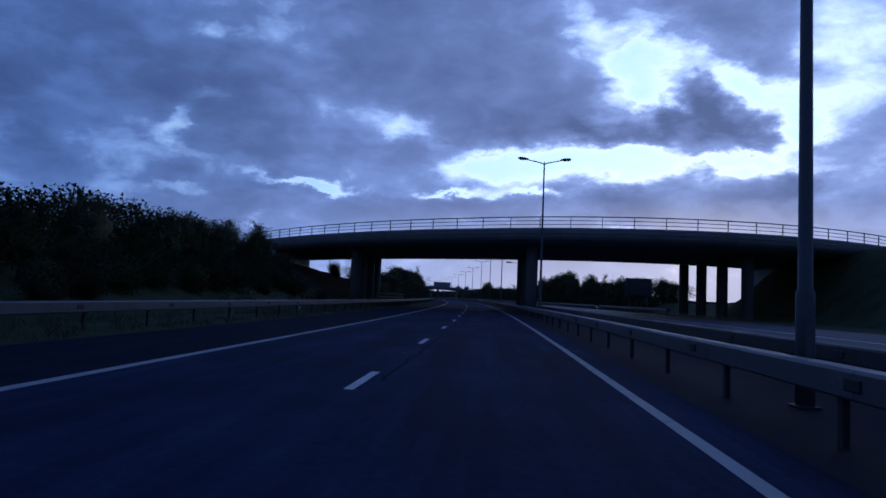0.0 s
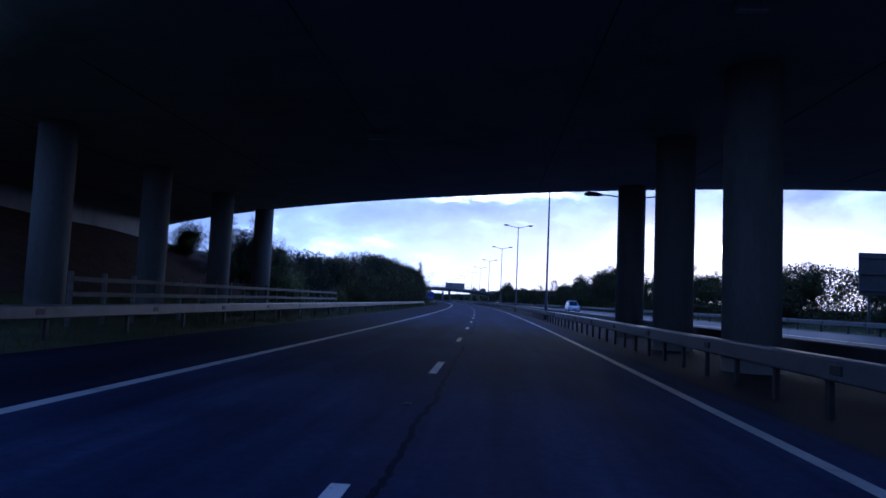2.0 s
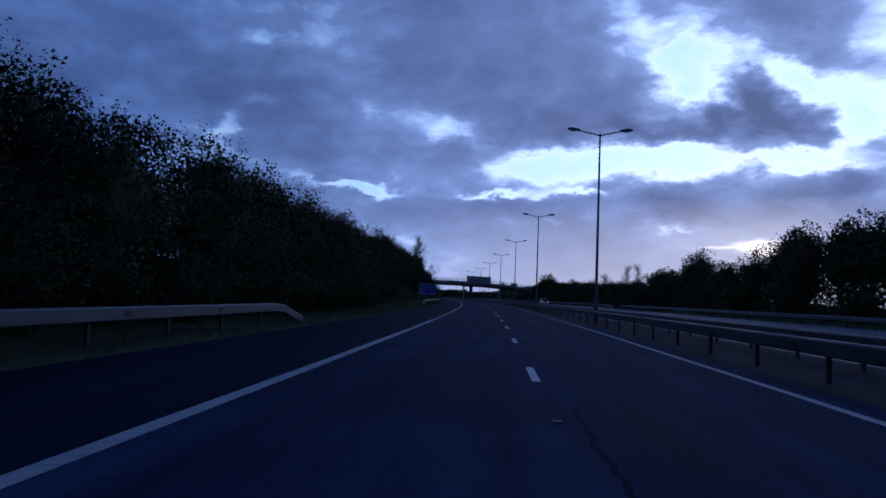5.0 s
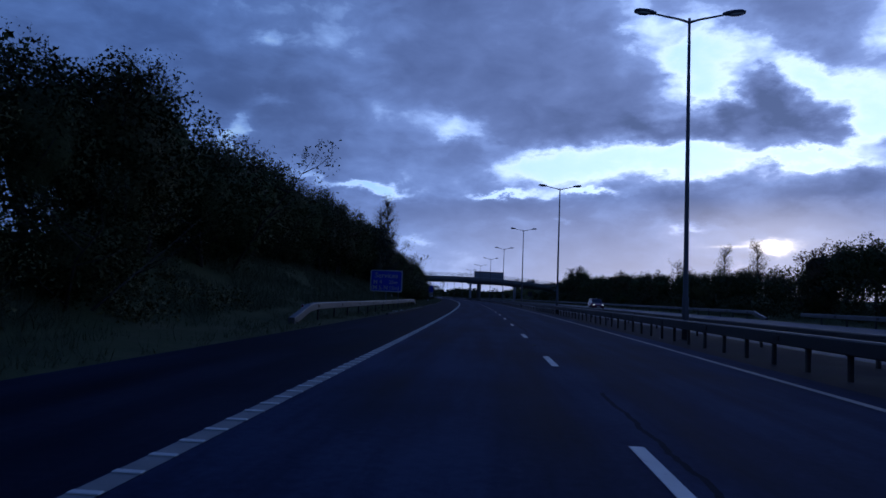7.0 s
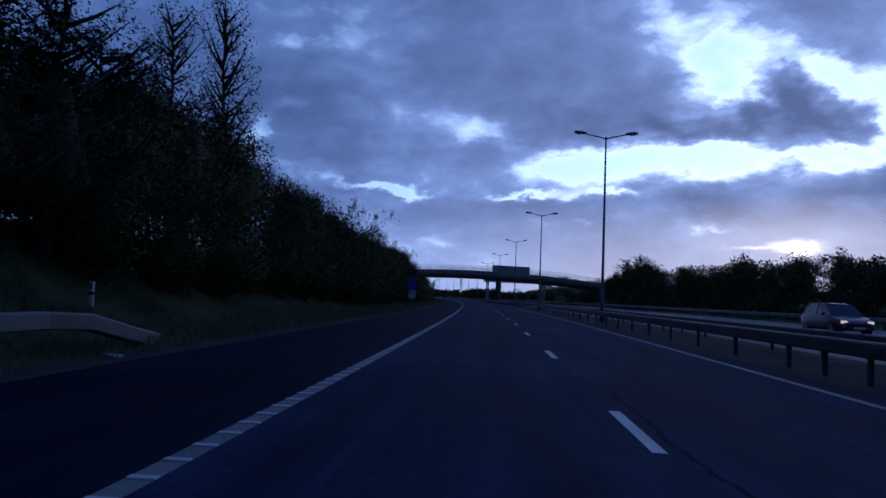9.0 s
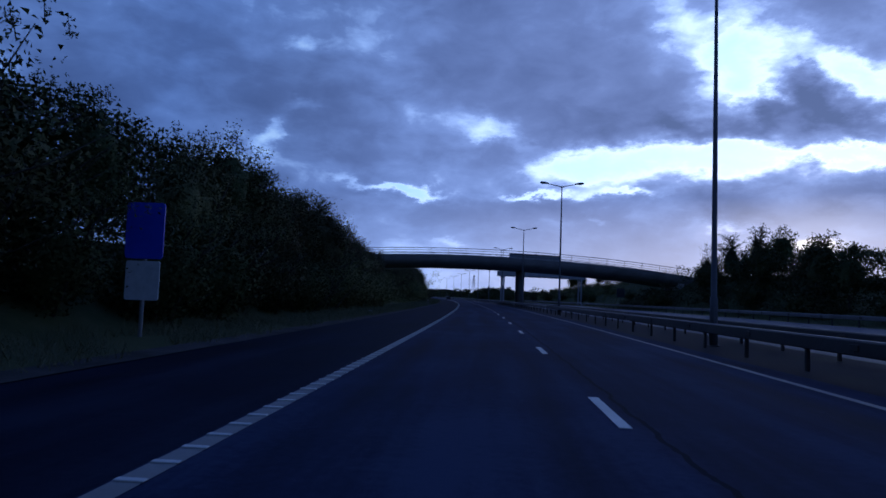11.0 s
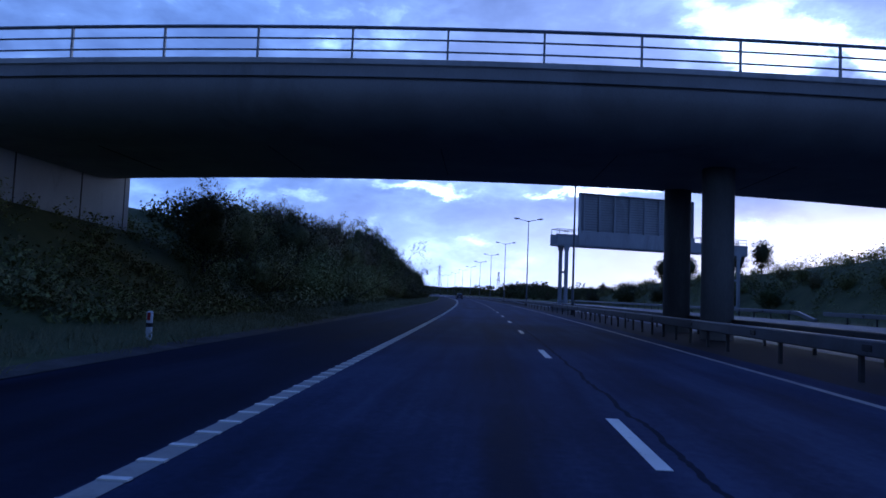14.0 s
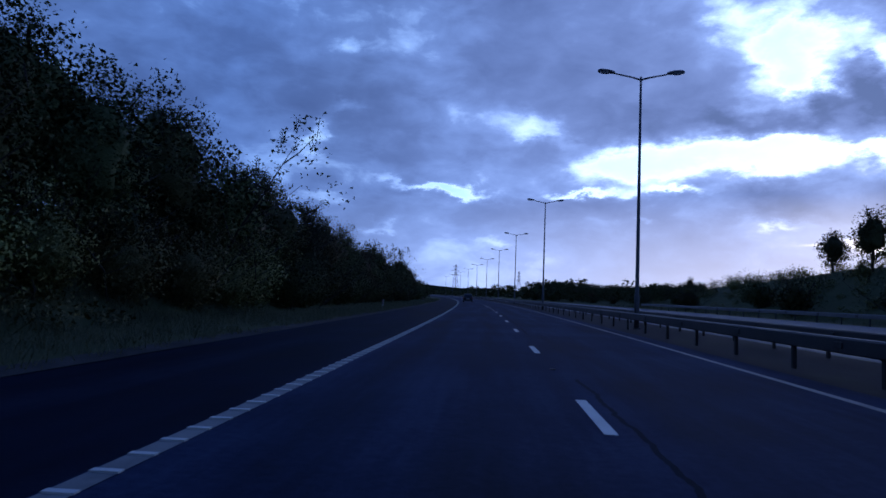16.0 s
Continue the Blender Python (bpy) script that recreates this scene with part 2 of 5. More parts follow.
def line_paint():
    """White road paint, scuffed through to the asphalt here and there."""
    m = bpy.data.materials.new("road_paint")
    m.use_nodes = True
    k = Nodes(m.node_tree)
    shader = k.n["Principled BSDF"]
    place = k.n.new("ShaderNodeTexCoord").outputs["Object"]
    info = k.n.new("ShaderNodeObjectInfo").outputs["Random"]
    place = k.vec("ADD", place, k.vec("MULTIPLY", (17.0, 71.0, 0.0), info))
    worn = k.noise(place, 7.0, 6.0, 0.75)
    tone = k.ramp(k.noise(place, 1.1, 4.0), [(0.3, (0.68, 0.64, 0.55)), (0.7, (0.86, 0.82, 0.71))])
    k.put(shader.inputs["Base Color"], k.mix(k.ramp(worn, [(0.60, (0, 0, 0)), (0.70, (1, 1, 1))]), tone, (0.07, 0.07, 0.07)))
    shader.inputs["Roughness"].default_value = 0.6
    b = k.n.new("ShaderNodeBump")
    b.inputs["Strength"].default_value, b.inputs["Distance"].default_value = 0.4, 0.006
    k.put(b.inputs["Height"], worn)
    k.put(shader.inputs["Normal"], b.outputs[0])
    return m


def plain(name, colour, rough=0.5, metal=0.0, emit=None):
    m = bpy.data.materials.new(name)
    m.use_nodes = True
    b = m.node_tree.nodes["Principled BSDF"]
    b.inputs["Base Color"].default_value, b.inputs["Roughness"].default_value, b.inputs["Metallic"].default_value = (*colour, 1), rough, metal
    if emit:
        b.inputs["Emission Color"].default_value, b.inputs["Emission Strength"].default_value = (*colour, 1), emit
    return m


ASPHALT, WET_ASPHALT, PAINT = road_surface("worn_asphalt", 0.66, 0.022), road_surface("damp_asphalt", 0.5, 0.2), line_paint()
RIBPAINT = surface("bright_rib_paint", [(0.66, 0.63, 0.55), (0.74, 0.71, 0.62), (0.80, 0.77, 0.68)], 6.0, (0.45, 0.6), bump=0.2, fine=60.0)
EDGEPAINT = surface("scuffed_edge_paint", [(0.39, 0.37, 0.32), (0.49, 0.465, 0.405), (0.59, 0.56, 0.49)], 1.6, (0.55, 0.7), bump=0.25, fine=40.0, stain=((0.22, 0.22, 0.215), 0.6))
DULLPAINT = surface("worn_line_paint", [(0.21, 0.20, 0.17), (0.28, 0.265, 0.23), (0.35, 0.335, 0.29)], 2.2, (0.55, 0.7), bump=0.25, fine=45.0, stain=((0.12, 0.12, 0.118), 0.6))
GRASS = surface("verge_ground", [(0.042, 0.050, 0.021), (0.076, 0.088, 0.034), (0.12, 0.118, 0.058)], 0.5, (0.9, 1.0), bump=0.8, fine=9.0, spec=0.1)
GRAVEL = surface("reservation_gravel", [(0.018, 0.015, 0.017), (0.030, 0.025, 0.028), (0.046, 0.039, 0.042)], 0.9, (0.75, 0.95), bump=0.7, fine=30.0, stain=((0.028, 0.03, 0.018), 0.6), spec=0.1)
CONCRETE = surface("weathered_concrete", [(0.23, 0.225, 0.215), (0.29, 0.285, 0.275), (0.35, 0.345, 0.335)], 0.6, (0.8, 0.95), bump=0.25, fine=25.0, stretch=(1, 1, 0.35), stain=((0.18, 0.175, 0.165), 0.6))
# base tone lowered to carry the shade under the deck; stains on top
COLUMN = surface("shaded_column_concrete", [(0.13, 0.125, 0.12), (0.19, 0.185, 0.175), (0.26, 0.255, 0.24)], 0.8, (0.8, 0.95), bump=0.25, fine=25.0, stretch=(1, 1, 0.2), stain=((0.08, 0.075, 0.07), 0.6))
PALE = surface("pale_concrete", [(0.42, 0.41, 0.38), (0.50, 0.49, 0.46), (0.56, 0.55, 0.52)], 0.8, (0.8, 0.95), bump=0.2, fine=25.0, stretch=(1, 1, 0.4), stain=((0.25, 0.24, 0.22), 0.6))
GALV = surface("galvanised_steel", [(0.20, 0.205, 0.21), (0.27, 0.275, 0.28), (0.34, 0.345, 0.35)], 1.3, (0.42, 0.62), 0.6, 0.06, 18.0, stain=((0.16, 0.14, 0.12), 0.5))
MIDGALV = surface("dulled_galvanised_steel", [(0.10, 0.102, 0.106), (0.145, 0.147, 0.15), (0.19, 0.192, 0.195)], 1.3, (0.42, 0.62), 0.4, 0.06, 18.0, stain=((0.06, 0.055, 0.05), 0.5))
# darker copy of the steel: the beams' backlit side is put into its colour
BACKLIT_GALV = surface("backlit_galvanised_steel", [(0.030, 0.030, 0.031), (0.048, 0.047, 0.048), (0.075, 0.073, 0.072)], 1.3, (0.5, 0.7), 0.2, 0.06, 18.0, stain=((0.09, 0.08, 0.07), 0.5))
POSTMAT = surface("dull_steel", [(0.035, 0.034, 0.034), (0.06, 0.058, 0.057), (0.09, 0.086, 0.083)], 3.0, (0.5, 0.75), 0.5, 0.1, 40.0, stain=((0.10, 0.06, 0.035), 0.6))
MAST = surface("weathered_mast_paint", [(0.09, 0.095, 0.10), (0.13, 0.135, 0.14), (0.17, 0.175, 0.18)], 1.5, (0.5, 0.7), 0.3, 0.05, 30.0)
ALU = surface("sign_aluminium", [(0.30, 0.31, 0.325), (0.37, 0.38, 0.395), (0.44, 0.45, 0.465)], 0.7, (0.45, 0.65), 0.15, 0.05, 14.0, stretch=(1, 1, 0.3), stain=((0.15, 0.15, 0.155), 0.5))
SLAT = surface("dulled_louvre_metal", [(0.20, 0.21, 0.225), (0.25, 0.26, 0.275), (0.30, 0.31, 0.325)], 0.9, (0.5, 0.7), 0.1, 0.05, 14.0)
TIMBER = surface("weathered_fence_timber", [(0.10, 0.09, 0.075), (0.17, 0.155, 0.13), (0.24, 0.22, 0.19)], 2.0, (0.8, 0.95), 0.0, 0.4, 40.0, stretch=(1, 1, 6))
BARK = surface("bark", [(0.03, 0.026, 0.02), (0.06, 0.05, 0.04), (0.10, 0.085, 0.07)], 3.0, (0.85, 1.0), 0.0, 0.8, 25.0, stretch=(3, 3, 1))
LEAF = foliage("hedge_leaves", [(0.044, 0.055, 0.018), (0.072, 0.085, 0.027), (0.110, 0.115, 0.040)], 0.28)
AUTUMN = foliage("autumn_leaves", [(0.088, 0.086, 0.034), (0.145, 0.130, 0.050), (0.205, 0.165, 0.066)], 0.28)
PINE = foliage("pine_needles", [(0.016, 0.027, 0.013), (0.026, 0.041, 0.019), (0.042, 0.060, 0.028)], 0.25)
# scrub green raised in colour to stand in for stronger light on the banks
BRIGHT_SCRUB = foliage("brightened_scrub_leaves", [(0.145, 0.160, 0.052), (0.215, 0.225, 0.075), (0.275, 0.270, 0.105)], 0.25)
STRAW = foliage("straw_grass_blades", [(0.080, 0.078, 0.034), (0.145, 0.132, 0.062), (0.24, 0.21, 0.115)], 0.1)
BLADES = foliage("grass_blades", [(0.050, 0.066, 0.022), (0.090, 0.098, 0.040), (0.17, 0.155, 0.085)], 0.1)
BLUE = surface("blue_sign_face", [(0.010, 0.05, 0.52), (0.014, 0.065, 0.62), (0.02, 0.08, 0.70)], 1.2, (0.35, 0.5), 0.0, 0.02, 20.0)
WHITE = surface("white_sign_lettering", [(0.45, 0.47, 0.50), (0.52, 0.54, 0.56), (0.58, 0.6, 0.62)], 2.0, (0.4, 0.6), 0.0, 0.02, 30.0)
PLASTIC = surface("white_marker_plastic", [(0.5, 0.5, 0.48), (0.62, 0.62, 0.6), (0.7, 0.7, 0.68)], 5.0, (0.5, 0.7), 0.0, 0.05, 40.0)
REFLECTOR = plain("red_reflector", (0.35, 0.02, 0.02), 0.3)
BLACK = plain("black_rubber", (0.012, 0.012, 0.012), 0.7)
GLASS = plain("dark_car_glass", (0.01, 0.012, 0.014), 0.06)
CHROME = plain("bright_trim", (0.5, 0.5, 0.5), 0.25, 1.0)
LENS = plain("lamp_lens", (0.55, 0.55, 0.5), 0.25)
REDLENS = plain("red_lamp_lens", (0.30, 0.01, 0.01), 0.25)
SKIN_WHITE = plain("white_car_paint", (0.80, 0.81, 0.82), 0.28)
SKIN_RED = plain("dull_red_car_paint", (0.20, 0.045, 0.06), 0.25)
HEADLAMP = plain("lit_headlamp", (0.85, 0.86, 0.8), 0.25, emit=0.5)
SKIN_BLACK = plain("black_car_paint", (0.014, 0.015, 0.018), 0.22)
HILL = surface("distant_woodland", [(0.025, 0.032, 0.020), (0.040, 0.048, 0.028), (0.055, 0.06, 0.036)], 0.01, (0.95, 1.0), bump=0.0, fine=0.08, spec=0.0)

# ---------------------------------------------------------------- mesh helpers


class Mesh:
    """Collects corners and faces for one mesh."""

    def __init__(self):
        self.v, self.f = [], []

    def add(self, verts, faces):
        k = len(self.v)
        self.v += [tuple(p) for p in verts]
        self.f += [tuple(i + k for i in f) for f in faces]

    def box(self, c, size, m=None, bevel=0.0):
        x, y, z = (d / 2 for d in size)
        if bevel <= 0:
            vs = [Vector((i * x, j * y, k * z)) for k in (-1, 1) for j in (-1, 1) for i in (-1, 1)]
            fs = [(0, 2, 3, 1), (4, 5, 7, 6), (0, 1, 5, 4), (2, 6, 7, 3), (0, 4, 6, 2), (1, 3, 7, 5)]
        else:
            b = min(bevel, x * 0.9, y * 0.9, z * 0.9)
            ring = [(x - b, -y), (x, -y + b), (x, y - b), (x - b, y), (-x + b, y), (-x, y - b), (-x, -y + b), (-x + b, -y)]
            inner = [(px * (x - b) / x, py * (y - b) / y) for px, py in ring]
            levels = [(inner, -z), (ring, -z + b), (ring, z - b), (inner, z)]
            vs = [Vector((px, py, pz)) for r, pz in levels for px, py in r]
            fs = [tuple(reversed(range(8))), tuple(range(24, 32))]
            fs += [(8 * l + i, 8 * l + (i + 1) % 8, 8 * l + 8 + (i + 1) % 8, 8 * l + 8 + i) for l in range(3) for i in range(8)]
        m = m or Matrix.Identity(4)
        self.add([m @ (p + Vector(c)) for p in vs], fs)
        return self

    def tube(self, points, radii, n=8, caps=True):
        points = [Vector(p) for p in points]
        rings = []
        for i, p in enumerate(points):
            d = (points[min(i + 1, len(points) - 1)] - points[max(i - 1, 0)]).normalized()
            side = d.cross(Vector((0, 0, 1)) if abs(d.z) < 0.95 else Vector((0, 1, 0))).normalized()
            other = side.cross(d)
            r = radii[i] if isinstance(radii, (list, tuple)) else radii
            rings.append([p + r * (math.cos(2 * math.pi * j / n) * side + math.sin(2 * math.pi * j / n) * other) for j in range(n)])
        fs = [(n * i + j, n * i + (j + 1) % n, n * i + n + (j + 1) % n, n * i + n + j) for i in range(len(points) - 1) for j in range(n)]
        if caps:
            fs += [tuple(reversed(range(n))), tuple(range(n * (len(points) - 1), n * len(points)))]
        self.add([v for r in rings for v in r], fs)
        return self

    def loft(self, sections, closed=True, caps=True):
        n = len(sections[0])
        fs = [(n * i + j, n * i + (j + 1) % n, n * i + n + (j + 1) % n, n * i + n + j) for i in range(len(sections) - 1) for j in range(n if closed else n - 1)]
        if caps:
            fs += [tuple(reversed(range(n))), tuple(range(n * (len(sections) - 1), n * len(sections)))]
        self.add([p for s in sections for p in s], fs)
        return self

    def data(self, name, material, smooth=False):
        me = bpy.data.meshes.new(name)
        me.from_pydata(self.v, [], self.f)
        me.materials.append(material)
        if smooth:
            me.polygons.foreach_set("use_smooth", [True] * len(me.polygons))
        me.update()
        return me


def part(name, mesh, material=None, parent=None, label="", m=None, smooth=False):
    """Links a mesh (a Mesh, or data that is shared) as one object under a thing or a part."""
    ob = new(name, mesh.data(name, material, smooth) if isinstance(mesh, Mesh) else mesh)
    ob.parent = parent
    if m is not None:
        ob.matrix_basis = m
    return tagged(ob, label)


def thing(name, m, label, category, group="", kind=""):
    ob = new(name)
    ob.empty_display_size = 0.3
    ob.matrix_basis = m
    return tagged(ob, label, category, group, kind)


def smoothstep(x):
    x = min(1.0, max(0.0, x))
    return x * x * (3 - 2 * x)


def table(rows, s):
    """Smooth values between rows of (s, values...)."""
    if s <= rows[0][0]:
        return rows[0][1:]
    for a, b in zip(rows, rows[1:]):
        if s <= b[0]:
            k = smoothstep((s - a[0]) / (b[0] - a[0]))
            return [p + (q - p) * k for p, q in zip(a[1:], b[1:])]
    return rows[-1][1:]


rng = random.Random(5)

# ---------------------------------------------------------------- ground and roads
# along the road: height of the left bank, where it starts, how wide it rises
LEFT_BANK = [(-60, 2.2, 10.5, 9), (50, 2.6, 10.5, 9), (68, 5.0, 11.5, 15), (104, 5.0, 12.0, 14), (140, 3.6, 11.0, 12), (175, 2.6, 10.5, 8), (225, 2.6, 9.5, 7),
             (255, 3.4, 8.8, 8), (295, 3.0, 9.2, 7), (360, 2.8, 10.0, 6), (410, 4.2, 10.0, 8), (440, 5.6, 11.0, 11), (462, 5.6, 11.4, 12), (480, 5.6, 10.6, 10), (500, 4.6, 10.5, 9), (540, 2.2, 11.0, 7), (700, 1.5, 11, 8), (900, 0.5, 11, 10)]
RIGHT_BANK = [(-60, 4.0, 27, 12), (40, 7.5, 30.5, 9), (86, 7.5, 31, 9), (101, 2.4, 31, 12), (114, 1.5, 26, 10), (400, 1.5, 26, 10), (430, 5.5, 26, 12), (475, 6.2, 26, 11), (520, 5.6, 26, 13), (560, 5.4, 26, 14), (590, 4.4, 26, 14), (625, 2.0, 26, 14), (700, 0.5, 26, 14)]


def ground_z(s, u):
    if u < -7.2:
        h, start, wide = table(LEFT_BANK, s)
        far = smoothstep((-u - 60) / 150)
        lump = 0.25 * noise.noise((s * 0.12, u * 0.2, 0)) * smoothstep((-u - 9) / 4)
        z = -0.04 + 0.10 * smoothstep((-u - 7.2) / 1.5) + (h + lump) * smoothstep((-u - start) / wide) * (1 - 0.6 * far)
        # the fill that carries the first bridge's road
        edge, back = 64.6 + (u - 17) ** 2 / 70, 95.2 + (u - 18) ** 2 / 75
        fill = 7.4 * smoothstep((-u - 26.5) / 6) * smoothstep((s - edge + 9) / 11) * smoothstep((back + 11 - s) / 11)
        return max(z, fill)
    if u > 21.2:
        h, start, wide = table(RIGHT_BANK, s)
        far = smoothstep((u - 70) / 150)
        lump = 0.3 * noise.noise((s * 0.1, u * 0.2, 4)) * smoothstep((u - 23) / 4)
        return 0.24 + (h + lump) * smoothstep((u - start) / wide) * (1 - 0.6 * far)
    if u > 4.4:
        return -0.05 + 0.29 * (u - 8) / 13.2 if u > 8 else -0.05
    return -0.05


def sheet(name, ss, us, height, material):
    verts = [P(s, u, height(s, u)) for s in ss for u in us]
    n = len(us)
    faces = [(n * i + j, n * i + j + 1, n * i + n + j + 1, n * i + n + j) for i in range(len(ss) - 1) for j in range(n - 1)]
    me = bpy.data.meshes.new(name)
    me.from_pydata(verts, [], faces)
    me.materials.append(material)
    me.polygons.foreach_set("use_smooth", [True] * len(me.polygons))
    uv = me.uv_layers.new(name="UVMap")
    place = [(u, s) for s in ss for u in us]
    flat = []
    for loop in me.loops:
        flat += place[loop.vertex_index]
    uv.data.foreach_set("uv", flat)
    return new(name, me)


S_GRID = [-400, -200, -120] + [-80 + 5 * i for i in range(180)] + [820 + 40 * i for i in range(1, 20)] + [1700, 1900, 2200, 2600]
U_GRID = [-1500, -700, -350, -200, -130, -90, -65, -50, -42, -36, -31] + [-28 + i for i in range(22)] + [-5.5, 0, 4, 4.6, 7.5, 8, 12, 16, 20, 21.3, 22, 23, 24, 25] + [26 + 1.5 * i for i in range(14)] + [50, 58, 70, 90, 130, 200, 350, 700, 1500]
tagged(sheet("ground", S_GRID, U_GRID, ground_z, GRASS), "rough grass ground with banks along both sides of the motorway", "ground", kind="structure")
S_ROAD = [-120 + 10 * i for i in range(130)] + [1200 + 40 * i for i in range(25)]
road = tagged(sheet("road", S_ROAD, [-7.2, -3.6, 0, 2, 4.45], lambda s, u: 0.0, ASPHALT), "worn dark asphalt carriageway with two lanes and a hard shoulder", "road", kind="structure")
road_far = tagged(sheet("road_opposite", S_ROAD, [8.0, 12, 16, 21.2], lambda s, u: 0.02 + 0.26 * (u - 8) / 13.2, WET_ASPHALT), "damp worn asphalt carriageway for the opposite traffic", "road", kind="structure")
tagged(sheet("central_reservation", S_ROAD, [4.45, 5.5, 7.0, 8.0], lambda s, u: -0.012 if 5 < u < 7.5 else (-0.004 if u < 5 else 0.012), GRAVEL), "gravelly central reservation between the two carriageways", "ground", kind="structure")

PAVING = surface("red_brown_slope_paving", [(0.060, 0.034, 0.028), (0.095, 0.052, 0.042), (0.14, 0.08, 0.062)], 1.2, (0.85, 1.0), bump=0.5, fine=14.0, stain=((0.05, 0.045, 0.04), 0.6), spec=0.1)
tagged(sheet("slope_paving", [78 + 2 * i for i in range(20)], [-26.3 + 1.0 * i for i in range(12)], lambda s, u: ground_z(s, u) + 0.05, PAVING), "red-brown paved slope under the bridge below the abutment", "paving", kind="structure")
GRIT = surface("gritty_verge_edge", [(0.035, 0.032, 0.028), (0.065, 0.060, 0.054), (0.11, 0.10, 0.09)], 1.6, (0.85, 1.0), bump=0.6, fine=22.0, stain=((0.02, 0.02, 0.014), 0.7), spec=0.1)
S_EDGE = [282 + 1.5 * i for i in range(250)]
tagged(sheet("trim", S_EDGE, [-7.75, -7.15], lambda s, u: 0.012 + (0.03 if u < -7.5 else 0.0) + 0.01 * noise.noise((s, u, 0)), GRIT), "gritty pale edge between the hard shoulder and the grass", "verge edge", kind="structure")


def far_z(u):
    return 0.02 + 0.26 * (u - 8) / 13.2


def long_line(name, u, wide, z0, parent, material, s0=-100, s1=1500):
    ss = [s0 + 12 * i for i in range(int((s1 - s0) / 12))]
    ob = sheet(name, ss, [u - wide / 2, u + wide / 2], lambda s, v: z0, material)
    ob.parent = parent
    return tagged(ob, "scuffed white painted edge line")


EDGE_L, EDGE_R = -3.62, 3.74
long_line("edge_line", EDGE_L, 0.20, 0.006, road, EDGEPAINT, -100, 200)
long_line("edge_line", EDGE_L, 0.20, 0.006, road, DULLPAINT, 188, 1500)
long_line("edge_line", EDGE_R, 0.16, 0.006, road, EDGEPAINT, -100, 200)
long_line("edge_line", EDGE_R, 0.15, 0.006, road, DULLPAINT, 188, 1500)
long_line("edge_line", 8.75, 0.20, far_z(8.75) + 0.006, road_far, PAINT)
long_line("edge_line", 16.3, 0.20, far_z(16.3) + 0.006, road_far, PAINT)
# raised ribs across the hard-shoulder line
rib = Mesh().box((0, 0, 0.006), (0.20, 0.07, 0.014), bevel=0.005).data("rib", RIBPAINT)
for i in range(290):
    part("rib", rib, parent=road, m=F(205.24 + i * 0.48, EDGE_L, 0.006))
far_ribs = Mesh()
for i in range(-40, 1000):
    s = 344.44 + i * 0.48
    if i >= 0:
        far_ribs.box((0, 0, 0.006), (0.20, 0.07, 0.014), F(s, EDGE_L, 0.006))
tagged(part("rib_run", far_ribs, RIBPAINT, road), kind="stuff")
# lane dashes and studs
dash = Mesh().box((0, 1.05, 0.002), (0.13, 2.1, 0.006)).data("lane_dash", PAINT)
stud_body = Mesh().box((0, 0, 0.004), (0.10, 0.12, 0.016), bevel=0.006).data("road_stud", POSTMAT)
for i in range(-3, 90):
    s = 1.76 + 9 * i
    part("lane_dash", dash, parent=road, m=F(s, 0, 0.003))
    if i % 2 == 0:
        part("road_stud", stud_body, parent=road, m=F(s - 3.4, 0.0, 0.004))
dash_far = Mesh().box((0, 1.0, 0.002), (0.13, 2.0, 0.006)).data("lane_dash", PAINT)
for i in range(-2, 75):
    part("lane_dash", dash_far, parent=road_far, m=F(4 + 9 * i, 12.5, far_z(12.5) + 0.003))
# a worn kerb with a black strip along the channel before it, by the blue sign
def wavy(s, k):
    return 0.05 * noise.noise((s * 0.9, k, 0)) + 0.03 * noise.noise((s * 3.1, k, 5))


CHANNEL_BLACK = surface("black_channel", [(0.004, 0.004, 0.004), (0.007, 0.007, 0.006), (0.012, 0.011, 0.009)], 2.0, (0.8, 1.0), bump=0.5, fine=40.0, spec=0.1)
DIRTY = surface("dirty_kerb_concrete", [(0.035, 0.034, 0.03), (0.06, 0.058, 0.052), (0.10, 0.097, 0.09)], 2.0, (0.8, 0.95), bump=0.3, fine=30.0, stain=((0.02, 0.022, 0.012), 0.7))
ss = [254 + 0.6 * i for i in range(46)]
part("mud_channel", Mesh().loft([[P(s, -6.45 + wavy(s, 1) - .12 * smoothstep((s - 270) / 12), 0.004), P(s, -6.95, 0.008)] for s in ss], closed=False, caps=False), CHANNEL_BLACK, road, "black strip in the channel")
kerb = thing("kerb", F(254, -7.0, 0), "low worn concrete kerb edging the grass by the sign", "kerb")
inv = F(254, -7.0, 0).inverted()
stone = Mesh().box((0, 0.45, 0.03), (0.12, 0.9, 0.11), bevel=0.02).data("kerb_stone", DIRTY)
for i in range(29):
    part("kerb_stone", stone, parent=kerb, m=inv @ F(254 + 0.915 * i, -7.0, 0.004 * (i % 3)))

# ---------------------------------------------------------------- safety barriers
sec = [(-.03, .475), (-.03, .46), (-.105, .46), (-.125, .485), (-.125, .71), (-.10, .742), (.10, .742), (.125, .71), (.125, .485), (.105, .46), (.03, .46), (.03, .475)]
BPOST = Mesh().box((0, 0, 0.22), (0.07, 0.11, 0.50), bevel=0.008).box((0, 0, 0.47), (0.16, 0.06, 0.05), bevel=0.01).data("post", POSTMAT)
BPLATE = Mesh().box((0, 0, 0.605), (0.285, 0.28, 0.12), bevel=0.01).data("joint_plate", POSTMAT)


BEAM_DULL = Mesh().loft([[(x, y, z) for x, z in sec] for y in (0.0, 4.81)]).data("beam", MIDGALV)
